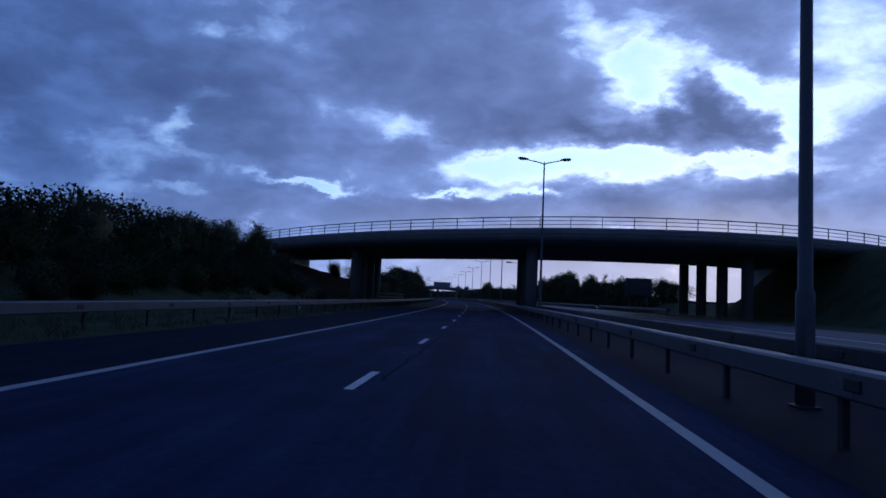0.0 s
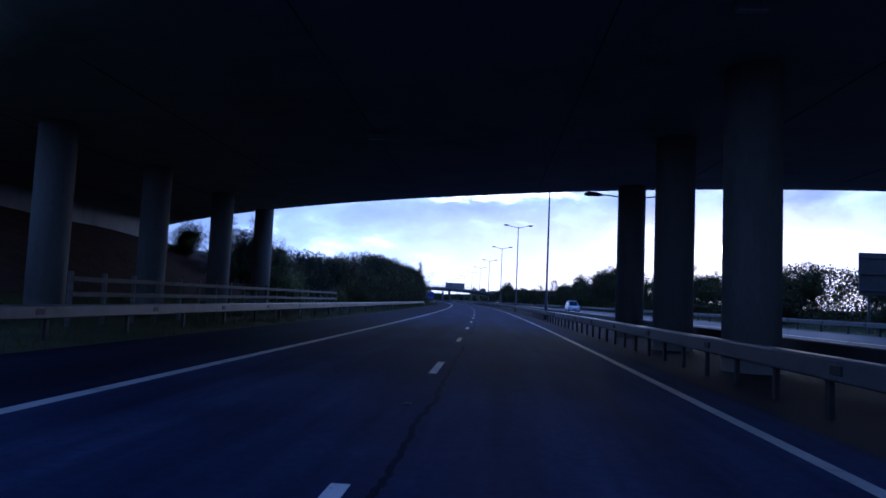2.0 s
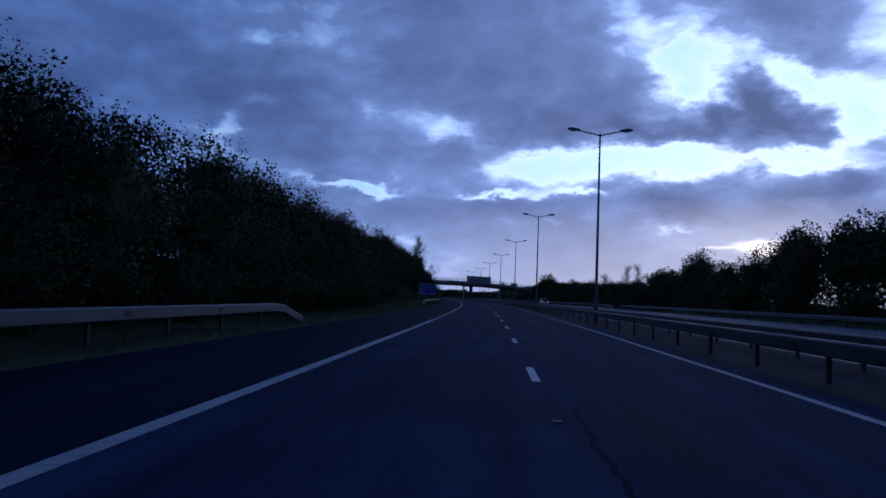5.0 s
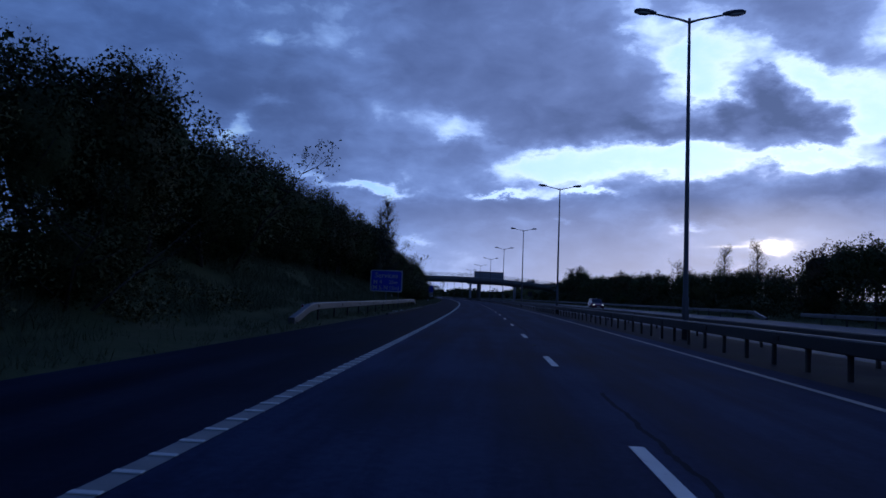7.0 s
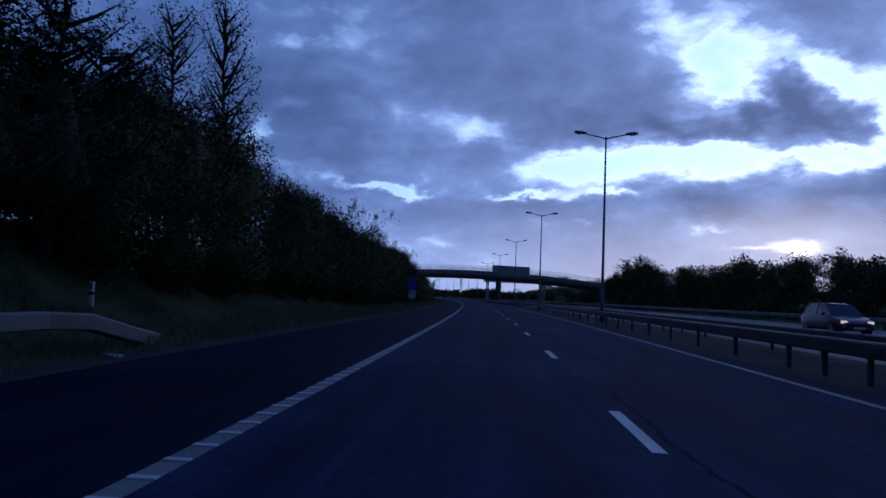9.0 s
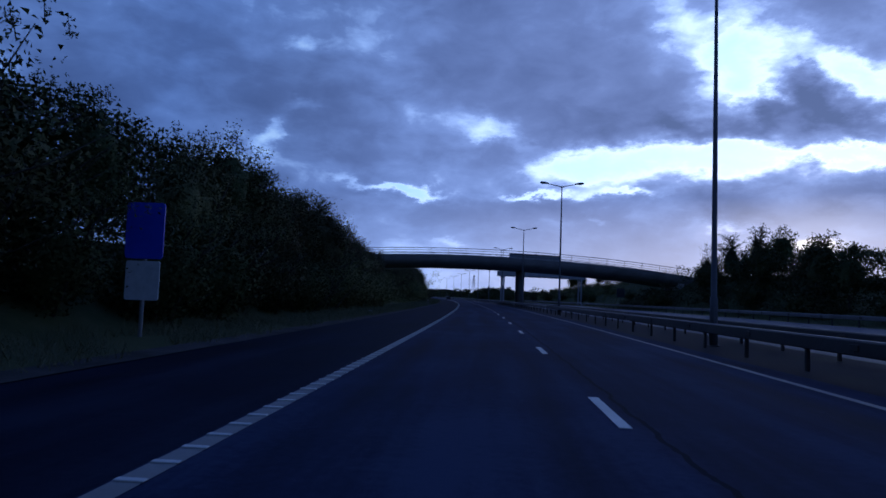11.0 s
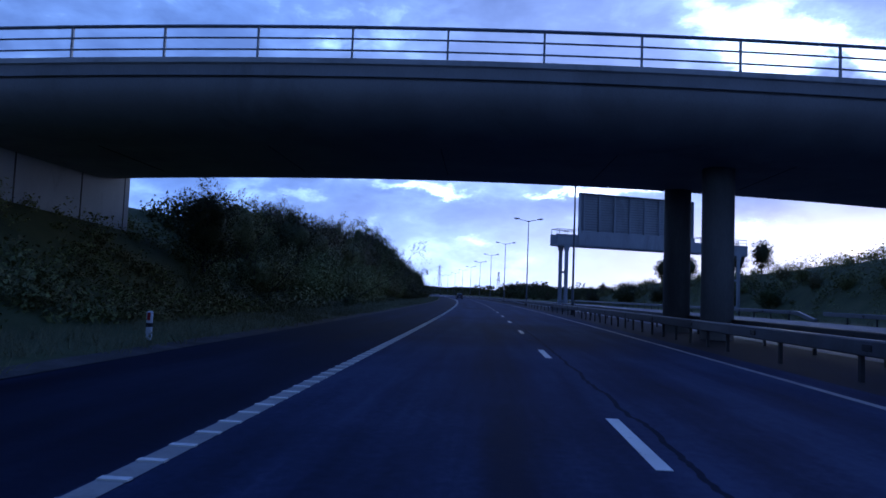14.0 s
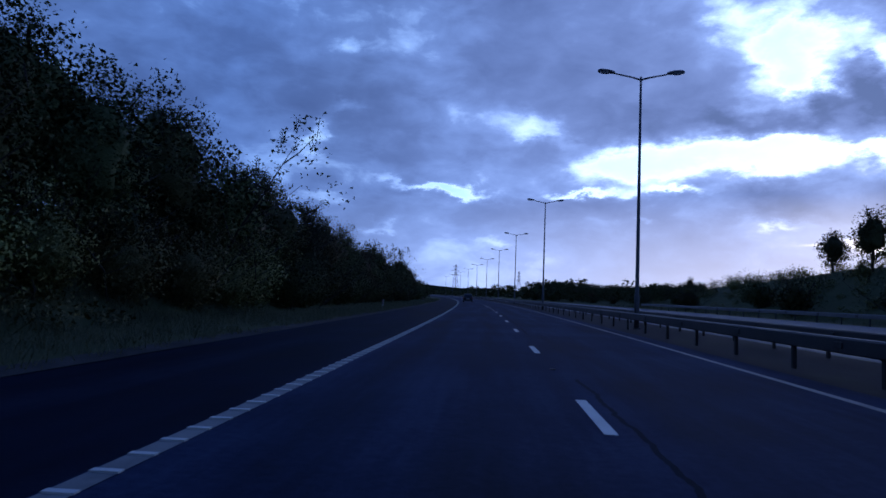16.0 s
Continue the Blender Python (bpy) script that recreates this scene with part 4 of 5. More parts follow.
for s, u in ((44.0, -9.9), (144.5, -9.9), (242.6, -9.1), (291.0, -11.2), (343.5, -9.6), (543.6, -8.9), (593.5, -8.9)):
    copy_thing(mk, F(s, u, ground_z(s, u)))

# ---------------------------------------------------------------- timber fence under the first bridge
fence = thing("timber_fence", F(80, -10.4, 0), "weathered three-rail timber fence on the verge under the bridge", "fence")
finv = F(80, -10.4, 0).inverted()
FPOST = Mesh().box((0, 0, 0.6), (0.12, 0.10, 1.8), bevel=0.012).data("post", TIMBER)
FRAIL = Mesh().box((0, 0.82, 0), (0.05, 1.70, 0.13), bevel=0.01).data("rail", TIMBER)
fr = random.Random(3)
for i in range(21):
    s = 80 + 1.64 * i
    g = ground_z(s, -10.4)
    part("post", FPOST, parent=fence, m=finv @ F(s, -10.4, g, fr.uniform(-4, 4)))
    if i < 20:
        for z in (0.45, 0.88, 1.3):
            part("rail", FRAIL, parent=fence, m=finv @ F(s, -10.4 + 0.08, g + z, fr.uniform(-.4, .4)) @ pose(0, 0, 0, fr.uniform(-.6, .6), 0, 0))

# ---------------------------------------------------------------- pylons far off


def pylon(m, h):
    t = thing("electricity_pylon", m, "distant grey lattice pylon against the sky", "pylon", "pylons")
    def w(z):
        return 0.5 * (7.5 * (1 - z / h) ** 1.5 + 1.2)
    lev = [h * i / 9 for i in range(10)]
    for a in (45, 135, 225, 315):
        part("leg", Mesh().tube([(w(z) * 1.41 * math.cos(radians(a)), w(z) * 1.41 * math.sin(radians(a)), z) for z in lev], 0.22, 4), MAST, t)
    lat = Mesh()
    for z0, z1 in zip(lev, lev[1:]):
        for y in (-1, 1):
            lat.tube([(-w(z0), y * w(z0), z0), (w(z1), y * w(z1), z1)], 0.12, 4)
            lat.tube([(w(z0), y * w(z0), z0), (-w(z1), y * w(z1), z1)], 0.12, 4)
    part("lattice", lat, MAST, t)
    for z, l in ((0.66, 7.5), (0.80, 6.5), (0.93, 5.5)):
        part("cross_arm", Mesh().tube([(-l, 0, h * z), (0, 0, h * z + 1.2), (l, 0, h * z)], 0.18, 4).tube([(-l, 0, h * z), (l, 0, h * z)], 0.16, 4), MAST, t)
    return t


pylon(F(1400, 130, 0, 20), 43)
pylon(F(1500, 60, 0, 20), 40)
pylon(F(1450, 250, 0, 35), 40)

# ---------------------------------------------------------------- trees and bushes


COARSE = [1.0]


def inside(r, n):
    """Even points in a ball of radius 1."""
    d = r.normal(size=(n, 3))
    return d / np.linalg.norm(d, axis=1, keepdims=True) * r.random((n, 1)) ** 0.45


def leaves(centres, spreads, count, size, r, droop=0.0, long=1.6, broad=True):
    """Leaves scattered in clumps, as plain arrays: corners, faces, and the way out of the clump. Broad ones have four corners, small ones three."""
    k = COARSE[0] if size < 0.08 else min(COARSE[0], 1.35 if size < 0.13 else 1.0)
    count, size = max(2, round(count / k ** 2)), size * k
    c = np.repeat(np.array(centres), count, axis=0)
    sp = np.repeat(np.array(spreads), count, axis=0)
    n = len(c)
    out = inside(r, n)
    p = c + out * sp
    d = r.normal(size=(n, 3))
    d[:, 2] = d[:, 2] * 0.8 - droop
    d /= np.linalg.norm(d, axis=1, keepdims=True)
    e = np.cross(d, r.normal(size=(n, 3)))
    e /= np.linalg.norm(e, axis=1, keepdims=True) + 1e-9
    k = size * r.uniform(0.55, 1.35, size=(n, 1))
    if broad:
        quad = np.stack([p - d * k * long, p + e * k * 0.8, p + d * k * long, p - e * k * 0.8], 1)
        return quad, out
    tri = np.stack([p - d * k * long * .8 - e * k * .6, p - d * k * long * .5 + e * k, p + d * k * long * .9], 1)
    return tri, out


def shoots(tips, r, wood, per, tall, size):
    """Upright young shoots with leaves along them."""
    cs = []
    for t in tips:
        for _ in range(per):
            a = Vector(t) + Vector((r.normal() * .18, r.normal() * .18, r.uniform(-.1, .1)))
            q = a + Vector((r.normal() * .12, r.normal() * .12, r.uniform(.45, 1.0))) * tall
            wood.tube([a, q], [0.008, 0.003], 3, False)
            cs += [tuple(a.lerp(q, f)) for f in (.1, .3, .5, .7, .85, 1.0)]
    return leaves(cs or [(0, 0, 1)], [(.09, .09, .08)] * max(1, len(cs)), 5, size, r, -0.5, 1.6, False)


def soft_mesh(name, material, pieces, hull=None):
    """One mesh of loose blades or leaves, (corners, way out) each, shaded as a soft mass: each face turns outward and carries the mass's normal.
    hull: the corners, faces and normals of a closed inner body."""
    vs, fs, ns, k = [], [], [], 0
    if hull:
        vs.append(hull[0])
        fs += hull[1]
        ns.append(hull[2])
        k = len(hull[0])
    for q, out in pieces:
        n, c = q.shape[:2]
        out = out / (np.linalg.norm(out, axis=1, keepdims=True) + 1e-9)
        flip = (np.cross(q[:, 1] - q[:, 0], q[:, 2] - q[:, 0]) * out).sum(1) < 0
        q[flip] = q[flip][:, ::-1]
        vs.append(q.reshape(-1, 3))
        ns.append(np.repeat(out, c, axis=0))
        fs += (np.arange(n * c).reshape(-1, c) + k).tolist()
        k += n * c
    me = bpy.data.meshes.new(name)
    me.from_pydata(np.concatenate(vs).tolist(), [], fs)
    me.materials.append(material)
    me.polygons.foreach_set("use_smooth", [True] * len(me.polygons))
    me.normals_split_custom_set_from_vertices(np.concatenate(ns).tolist())
    return me


def leaf_data(name, material, sets, heart=None, hull=None):
    """The crown of a plant (heart: its middle) or a mass of clumps."""
    g = np.random.default_rng(len(sets[0][0]))
    pieces = []
    for q, out in sets:
        if heart is not None:
            far = q.mean(1) - np.array(heart)
            out = 0.75 * far / (np.linalg.norm(far, axis=1, keepdims=True) + 1e-9) + 0.45 * out
        pieces.append((q, out + (0, 0, 0.35) + 0.16 * g.normal(size=out.shape)))
    return soft_mesh(name, material, pieces, hull)


def inner_body(middle, radii, seed, taper=0.0):
    """The lumpy inside of a crown, where twigs and leaves are too dense to see through: corners, faces, normals."""
    b = bmesh.new()
    bmesh.ops.create_icosphere(b, subdivisions=3, radius=1.0)
    for v in b.verts:
        d = v.co.normalized() * 0.74
        w = 0.80 + 0.42 * noise.noise((d.x * 1.7 + seed, d.y * 1.7, d.z * 1.7)) + 0.22 * noise.noise((d.x * 4.5, d.y * 4.5 + seed, d.z * 4.5)) + 0.10 * noise.noise((d.x * 11, d.y * 11, d.z * 11 + seed))
        slim = 1.0 - taper * (0.5 + 0.7 * d.z)
        v.co = Vector((d.x * radii[0] * w * slim, d.y * radii[1] * w * slim, d.z * radii[2] * w)) * 0.95 + Vector(middle)
    b.normal_update()
    out = (np.array([v.co for v in b.verts]), [tuple(v.index for v in f.verts) for f in b.faces], np.array([v.normal + Vector((0, 0, 0.3)) for v in b.verts]))
    b.free()
    return out


def skin(hull, n, r):
    """Places for leaf clumps round an inner body."""
    middle = hull[0].mean(0)
    return [tuple(middle + (hull[0][i] - middle) * r.uniform(1.08, 1.75)) for i in r.integers(0, len(hull[0]), n)]


def limbs(h, r, spread, n, stems=1, start=0.25, sway=1.0, rise=1.0, girth=0.028):
    """Tapered stems and limbs; gives the mesh and the limbs' tips."""
    m, tips = Mesh(), []
    for k in range(stems):
        lean = Vector((r.normal() * 0.12 * sway, r.normal() * 0.12 * sway, 1)) if stems == 1 else Vector((r.normal() * (0.2 if stems == 2 else 0.4), r.normal() * (0.2 if stems == 2 else 0.4), 1))
        base = Vector((r.normal() * 0.12, r.normal() * 0.12, -0.3)) * (1 if stems > 1 else 0.4)
        base.z = -0.4
        line = [base + lean * (h * 0.86 * t) + Vector((r.normal(), r.normal(), 0)) * 0.05 * sway * h * t for t in (0, .25, .5, .75, 1)]
        w = girth * h / math.sqrt(stems)
        m.tube(line, [w, w * .75, w * .5, w * .3, w * .1], 5)
        tips.append(line[-1])
        for i in range(n):
            t = start + (0.95 - start) * (i + r.random()) / n
            j = min(3, int(t * 4))
            p = line[j].lerp(line[j + 1], t * 4 - j)
            a = r.uniform(0, 2 * math.pi)
            reach = spread * (1.05 - 0.65 * t) * r.uniform(0.7, 1.1)
            q = p + Vector((math.cos(a) * reach, math.sin(a) * reach, reach * rise * r.uniform(0.35, 0.9)))
            mid = p.lerp(q, 0.5) + Vector((0, 0, -0.06 * reach))
            m.tube([p, mid, q], [w * .4, w * .25, w * .06], 3)
            tips += [q, mid]
    return m, tips


def make_plant(kind, seed):
    """Two meshes: the wood and the crown."""
    r = np.random.default_rng(seed)
    mat, hull = LEAF, None
    if kind in ("bush", "gorse"):
        h = 3.6
        mat = BRIGHT_SCRUB if kind == "gorse" else LEAF
        wood, tips = limbs(h * .9, r, 1.7, 5, 4, 0.15)
        cs = [tuple(t) for t in tips] + [(r.normal() * .95, r.normal() * .95, abs(r.normal()) * 0.8 + 0.4) for _ in range(26)]
        hull = inner_body((0, 0, 1.1), (1.0, 1.0, 1.0), seed)
        core = skin(hull, 170, r)
        sets = [leaves(cs, [(0.50, 0.50, 0.42)] * len(cs), 30, 0.027, r, broad=False), leaves(core, [(.46, .46, .42)] * len(core), 32, 0.045, r, long=1.3, broad=False)]
        sets.append(shoots([t for t in tips if t.z > 1.9], r, wood, 2, .3, 0.018))
    elif kind == "broadleaf":
        h = 7.0
        wood, tips = limbs(h * .90, r, 1.9, 16, 1, 0.2, 0.6)
        cs = [tuple(t) for t in tips]
        cs += [tuple(np.array(c) + inside(r, 1)[0] * 0.9) for c in cs]
        hull = inner_body((0, 0, 3.3), (1.7, 1.7, 2.5), seed)
        core = skin(hull, 180, r)
        sets = [leaves(cs, [(0.72, 0.72, 0.6)] * len(cs), 44, 0.031, r, broad=False), leaves(core, [(.52, .52, .48)] * len(core), 38, 0.056, r, long=1.3, broad=False)]
        sets.append(shoots([t for t in tips if t.z > 3.6], r, wood, 2, .35, 0.022))
    elif kind == "autumn":
        h = 6.5
        wood, tips = limbs(h * .90, r, 1.7, 13, 2, 0.2, 0.6)
        cs = [tuple(t) for t in tips]
        hull = inner_body((0, 0, 3.0), (1.6, 1.6, 2.3), seed)
        core = skin(hull, 150, r)
        sets = [leaves(cs, [(0.66, 0.66, 0.6)] * len(cs), 50, 0.030, r, broad=False), leaves(core, [(.48, .48, .45)] * len(core), 42, 0.053, r, long=1.3, broad=False)]
        sets.append(shoots([t for t in tips if t.z > 3.4], r, wood, 2, .35, 0.022))
        mat = AUTUMN
    elif kind == "poplar":
        h = 12.5
        wood, tips = limbs(h, r, 1.75, 70, 1, 0.12, 0.15, 1.9, 0.013)
        cs = [tuple(t) for t in tips]
        sets = [leaves(cs, [(0.42, 0.42, 0.55)] * len(cs), 38, 0.038, r, 0.3, broad=False)]
        mat = AUTUMN
    elif kind == "sparse":
        h = 7.0
        wood, tips = limbs(h, r, 2.2, 22, 2, 0.18)
        for t in tips[:60]:
            for _ in range(3):
                q = t + Vector((r.normal() * .35, r.normal() * .35, r.uniform(.2, .8)))
                wood.tube([t, q], [0.014, 0.005], 3, False)
        cs = [tuple(t) for t in tips]
        sets = [leaves(cs, [(0.5, 0.5, 0.45)] * len(cs), 34, 0.034, r, broad=False)]
        mat = AUTUMN
    else:  # pine
        h = 9.0
        wood, tips = limbs(h, r, 3.1, 40, 1, 0.10, 0.4)
        cs = [tuple(t) for t in tips]
        hull = inner_body((0, 0, 3.3), (2.5, 2.5, 3.8), seed, 0.75)
        core = skin(hull, 300, r)
        sets = [leaves(cs, [(0.5, 0.5, 0.26)] * len(cs), 60, 0.034, r, -0.1, 2.6, False), leaves(core, [(.5, .5, .34)] * len(core), 30, 0.036, r, -0.1, 2.2, False)]
        mat = PINE
    return wood.data("trunk", BARK, True), leaf_data("crown", mat, sets, (0, 0, 0.4 * h), hull), h


LABELS = {"gorse": ("bush", "dense scrub bush with brightened yellow-green leaves on the cutting slope", "bush"), "bush": ("bush", "dense dark green bush on the motorway bank", "bush"), "broadleaf": ("tree", "leafy dark green broadleaf tree on the motorway bank", "tree"),
          "autumn": ("tree", "tree with thinning brown-green autumn leaves", "tree"), "poplar": ("poplar_tree", "tall slim poplar with sparse yellowing leaves", "tree"),
          "sparse": ("bare_tree", "nearly bare twiggy tree with a few brown leaves", "tree"), "pine": ("pine_tree", "dark green pine tree with layered branches", "tree")}
STOCK = {}
for kind, count in (("bush", 5), ("broadleaf", 5), ("autumn", 3), ("poplar", 2), ("sparse", 2), ("pine", 3), ("gorse", 4)):
    for i in range(count):
        wood, crown, h = make_plant(kind, 100 * len(STOCK) + i + 7)
        STOCK.setdefault(kind, []).append((wood, crown, h))
COARSE[0] = 1.8
FAR_STOCK = {}
for kind, count in (("bush", 3), ("broadleaf", 4), ("autumn", 3), ("poplar", 2), ("sparse", 2), ("pine", 2), ("gorse", 2)):
    for i in range(count):
        FAR_STOCK.setdefault(kind, []).append(make_plant(kind, 3000 + 100 * len(FAR_STOCK) + i))
COARSE[0] = 1.0
pr = random.Random(11)


def plant(kind, s, u, height, sink=0.15):
    """One tree or bush of about that height, standing on the ground there."""
    wood, crown, h = pr.choice((FAR_STOCK if u > 0 or s > 560 else STOCK)[kind])
    k = height / h
    name, label, cat = LABELS[kind]
    m = F(s, u, ground_z(s, u) - sink, pr.uniform(0, 360), 1.0) @ Matrix.Diagonal((k * pr.uniform(.9, 1.15), k * pr.uniform(.9, 1.15), k, 1))
    t = thing(name, m, label, cat, "roadside trees" if cat == "tree" else "roadside bushes")
    part("trunk", wood, parent=t)
    part("crown", crown, parent=t)
    return t


# along the left: where, how near, the bushes' tops and the trees' tops above the road
LEFT_TOPS = [(-20, 12.5, 4.4, 5.0), (20, 13.5, 4.6, 5.4), (38, 15, 5.6, 7.0), (56, 17, 5.6, 7.2), (63, 19, 6.2, 7.6), (112, 15, 5.0, 6.6), (122, 14, 3.9, 4.6), (132, 12.5, 4.4, 5.6), (145, 12.0, 4.8, 5.2),
             (165, 11.8, 6.0, 7.4), (200, 11.8, 6.4, 8.4), (222, 12.6, 5.6, 7.6), (236, 13.4, 6.4, 9.0), (262, 14, 6.8, 8.8), (274, 13.6, 7.0, 9.2), (290, 13.2, 6.6, 8.8), (306, 12.6, 7.0, 9.6), (316, 12.4, 6.8, 9.2), (328, 12.3, 6.5, 8.9), (342, 12.2, 6.3, 8.5), (356, 12.2, 6.2, 8.2),
             (369, 12, 6.6, 8.3), (374, 12, 6.0, 7.4), (380.5, 12, 6.8, 8.5), (388, 12, 6.6, 8.0), (393, 12, 6.6, 8.2), (396.5, 12, 6.3, 7.8), (401, 12.5, 5.6, 7.2), (415, 13.5, 6.2, 7.2), (431, 15.5, 6.0, 6.7), (443, 17, 5.2, 6.0), (464, 14.5, 6.4, 7.6), (472, 14.2, 6.0, 7.0), (480, 14, 6.2, 7.5), (498, 13.5, 6.4, 8.4),
             (508, 13.2, 6.6, 9.4), (516, 13, 6.6, 9.9), (524, 13, 6.4, 9.1), (534, 13, 6.0, 8.1), (560, 12.5, 5.4, 7.4), (600, 12.5, 5.0, 7.4), (660, 12.5, 5.0, 7.0), (760, 12.5, 5, 7)]
# offset at which the tree tops were fitted to the camera's view
TOPS_SEEN_AT = [(-20, 18), (58, 18), (112, 15), (130, 14), (145, 12), (200, 12.2), (225, 13), (380, 13), (400, 14), (700, 14)]


def sight_height(top, s, u):
    """A tree top's height at u, kept on the same camera sight line."""
    return 1.24 + (top - 1.24) * (abs(u) - 1.3) / (table(TOPS_SEEN_AT, s)[0] - 1.3)


s = -18.0
while s < 640:
    near_u, low, high = table(LEFT_TOPS, s)
    if not (64 < s < 110 or 446 < s < 463):
        bare = 236 < s < 292 or 110 < s < 126
        u = -(near_u - 0.9 + pr.uniform(-.6, .6))
        if 238 < s < 290:
            u -= 4.2
        elif bare and pr.random() < .5:
            u -= 2.0
        plant("gorse" if 108 < s < 128 or 378 < s < 525 else "bush", s, u, max(1.6, (sight_height(low, s, u) - ground_z(s, u)) * pr.uniform(.7, .95)))
        u = -(near_u + 1.2 + pr.uniform(-.8, 1.0))
        kind = pr.choices(("broadleaf", "bush", "autumn", "pine"), (6, 1.6, 2.4, .8))[0]
        if 388 < s < 500 and pr.random() < .6:
            kind = "autumn"
        plant(kind, s + 1.8, u, max(2.0, (sight_height(high, s, u) - ground_z(s, u)) * pr.uniform(.89, 1.12)))
    s += 3.7 if s < 560 else 6.0
# bushes on the bank beside the first bridge
for s, u, h in ((61, -19, 2.6), (64, -21.5, 2.4), (67, -23, 2.6), (60, -23, 3.4), (65, -26, 3.0), (70, -27, 2.6), (72, -31, 3.0), (63, -30, 4.2), (68, -16, 1.3), (74, -19, 1.2), (78, -21, 1.0),
                (111, -18, 3.0), (114, -16.5, 3.2), (117, -19, 3.6), (113, -22, 3.6), (110, -21, 2.4), (120, -17, 3.0)):
    plant("bush", s, u, h)
# shrubs that cover the slope up to the first bridge
SLOPE_TOPS = [(13, 2.6, 3.0), (16, 3.4, 4.2), (20, 4.7, 5.9), (24, 6.0, 7.2), (28, 7.0, 8.0), (32, 7.8, 8.6)]
for i in range(40):
    s, u = pr.uniform(44, 66), -pr.uniform(13, 32)
    over = table(SLOPE_TOPS, -u)[0 if s < 57 else 1] - (1.3 * max(0, s - 60) / 6 if u > -22 else 0) - ground_z(s, u)
    if over > 0.5:
        plant("bush", s, u, min(over * pr.uniform(.75, 1.05), 3.4))
for i in range(24):
    u = -pr.uniform(20, 31)
    s = pr.uniform(71 + 1.33 * (-u - 20), 80.5 + 1.46 * (-u - 20))
    plant("bush", s, u, max(1.2, 5.7 + 0.21 * (-u - 20) - ground_z(s, u)) * pr.uniform(.85, 1.1))
for i in range(13):
    s, u = 238 + 4.2 * i, -15.3 + pr.uniform(-.5, .5)
    plant("bush", s, u, pr.uniform(2.4, 3.2))
# single trees that stand out
for kind, s, u, top in (("poplar", 303.6, -13.4, 16.6), ("poplar", 300.4, -13.8, 14.0), ("pine", 291.5, -13.0, 10.4), ("pine", 288.6, -13.0, 10.2), ("pine", 295.6, -13.6, 11.0), ("broadleaf", 299.0, -14.6, 10.6), ("broadleaf", 284.5, -14.4, 11.0), ("pine", 128.6, -14.0, 5.2), ("pine", 109.5, -18, 7.3), ("pine", 112.0, -17.4, 6.7), ("pine", 115.0, -17, 6.0), ("pine", 118.5, -16.2, 5.4), ("pine", 124, -15.2, 5.5), ("pine", 126.3, -14.8, 5.3), ("sparse", 133.2, -14.5, 6.5), ("sparse", 139.5, -14.0, 5.9), ("autumn", 134.4, -14.4, 6.9), ("autumn", 131.4, -14.6, 5.9), ("autumn", 138.6, -14.2, 6.4), ("broadleaf", 171, -14, 8.8),
                        ("broadleaf", 415.6, -14.6, 7.0), ("broadleaf", 234.5, -13.4, 9.8), ("broadleaf", 398.5, -14.0, 8.0), ("broadleaf", 510.6, -14, 9.6), ("broadleaf", 462.5, -15.5, 7.6), ("sparse", 505, -14, 9.2), ("bush", 475.4, -10.5, 1.5), ("broadleaf", 598, -13.0, 8.2), ("broadleaf", 474.6, -14.4, 8.0), ("broadleaf", 367.2, -13.6, 9.8), ("broadleaf", 380.2, -13.8, 9.4), ("broadleaf", 386.5, -14.0, 9.5), ("broadleaf", 383.3, -14.6, 9.4), ("broadleaf", 271, -14.6, 11.2), ("broadleaf", 276.5, -14.6, 10.9), ("broadleaf", 265.5, -15, 10.4), ("broadleaf", 261, -15.4, 10.2)):
    plant(kind, s, u, top - ground_z(s, u))

# along the right, behind the opposite carriageway
RIGHT_TOPS = [(60, 6.0), (98, 6.0), (112, 6.6), (135, 8.6), (160, 8.0), (176, 8.6), (184, 9.6), (198, 7.6), (216, 12.4), (238, 12.0), (249, 7.8), (257, 6.2), (265, 9.2), (280, 10.0), (290, 6.8), (304, 8.0), (322, 8.2), (344, 8.8), (360, 9.6), (392, 10.2), (416, 10.6), (428, 9.4), (446, 9.6), (470, 9.6),
              (490, 10.0), (520, 10.8), (536, 11.0), (553, 9.8), (570, 10.8), (590, 7.4), (610, 5.8), (650, 6.0), (690, 7.6), (730, 10), (800, 9), (900, 9)]
s = 111.0
while s < 760:
    (high,) = table(RIGHT_TOPS, s)
    if not 444 < s < 466:
        u = 28.5 + pr.uniform(-1.2, 1.5)
        if int(s / 4.6) % 3 == 0:
            plant("bush", s, u, max(2.0, (0.55 * high - ground_z(s, u)) * pr.uniform(.8, 1.1)))
        u = 33.5 + pr.uniform(-2.2, 2.2)
        kind = pr.choices(("broadleaf", "autumn", "pine", "sparse"), (4, 5, .8, .2))[0]
        if 468 < s < 600:
            kind, high = "gorse", min(high, ground_z(s + 3, u) + 2.4)
        plant(kind, s + 3, u, max(2.4, (high - ground_z(s, u)) * pr.uniform(.74, 1.04)))
    s += 4.6 if s < 466 else 6.0 if s < 620 else 9
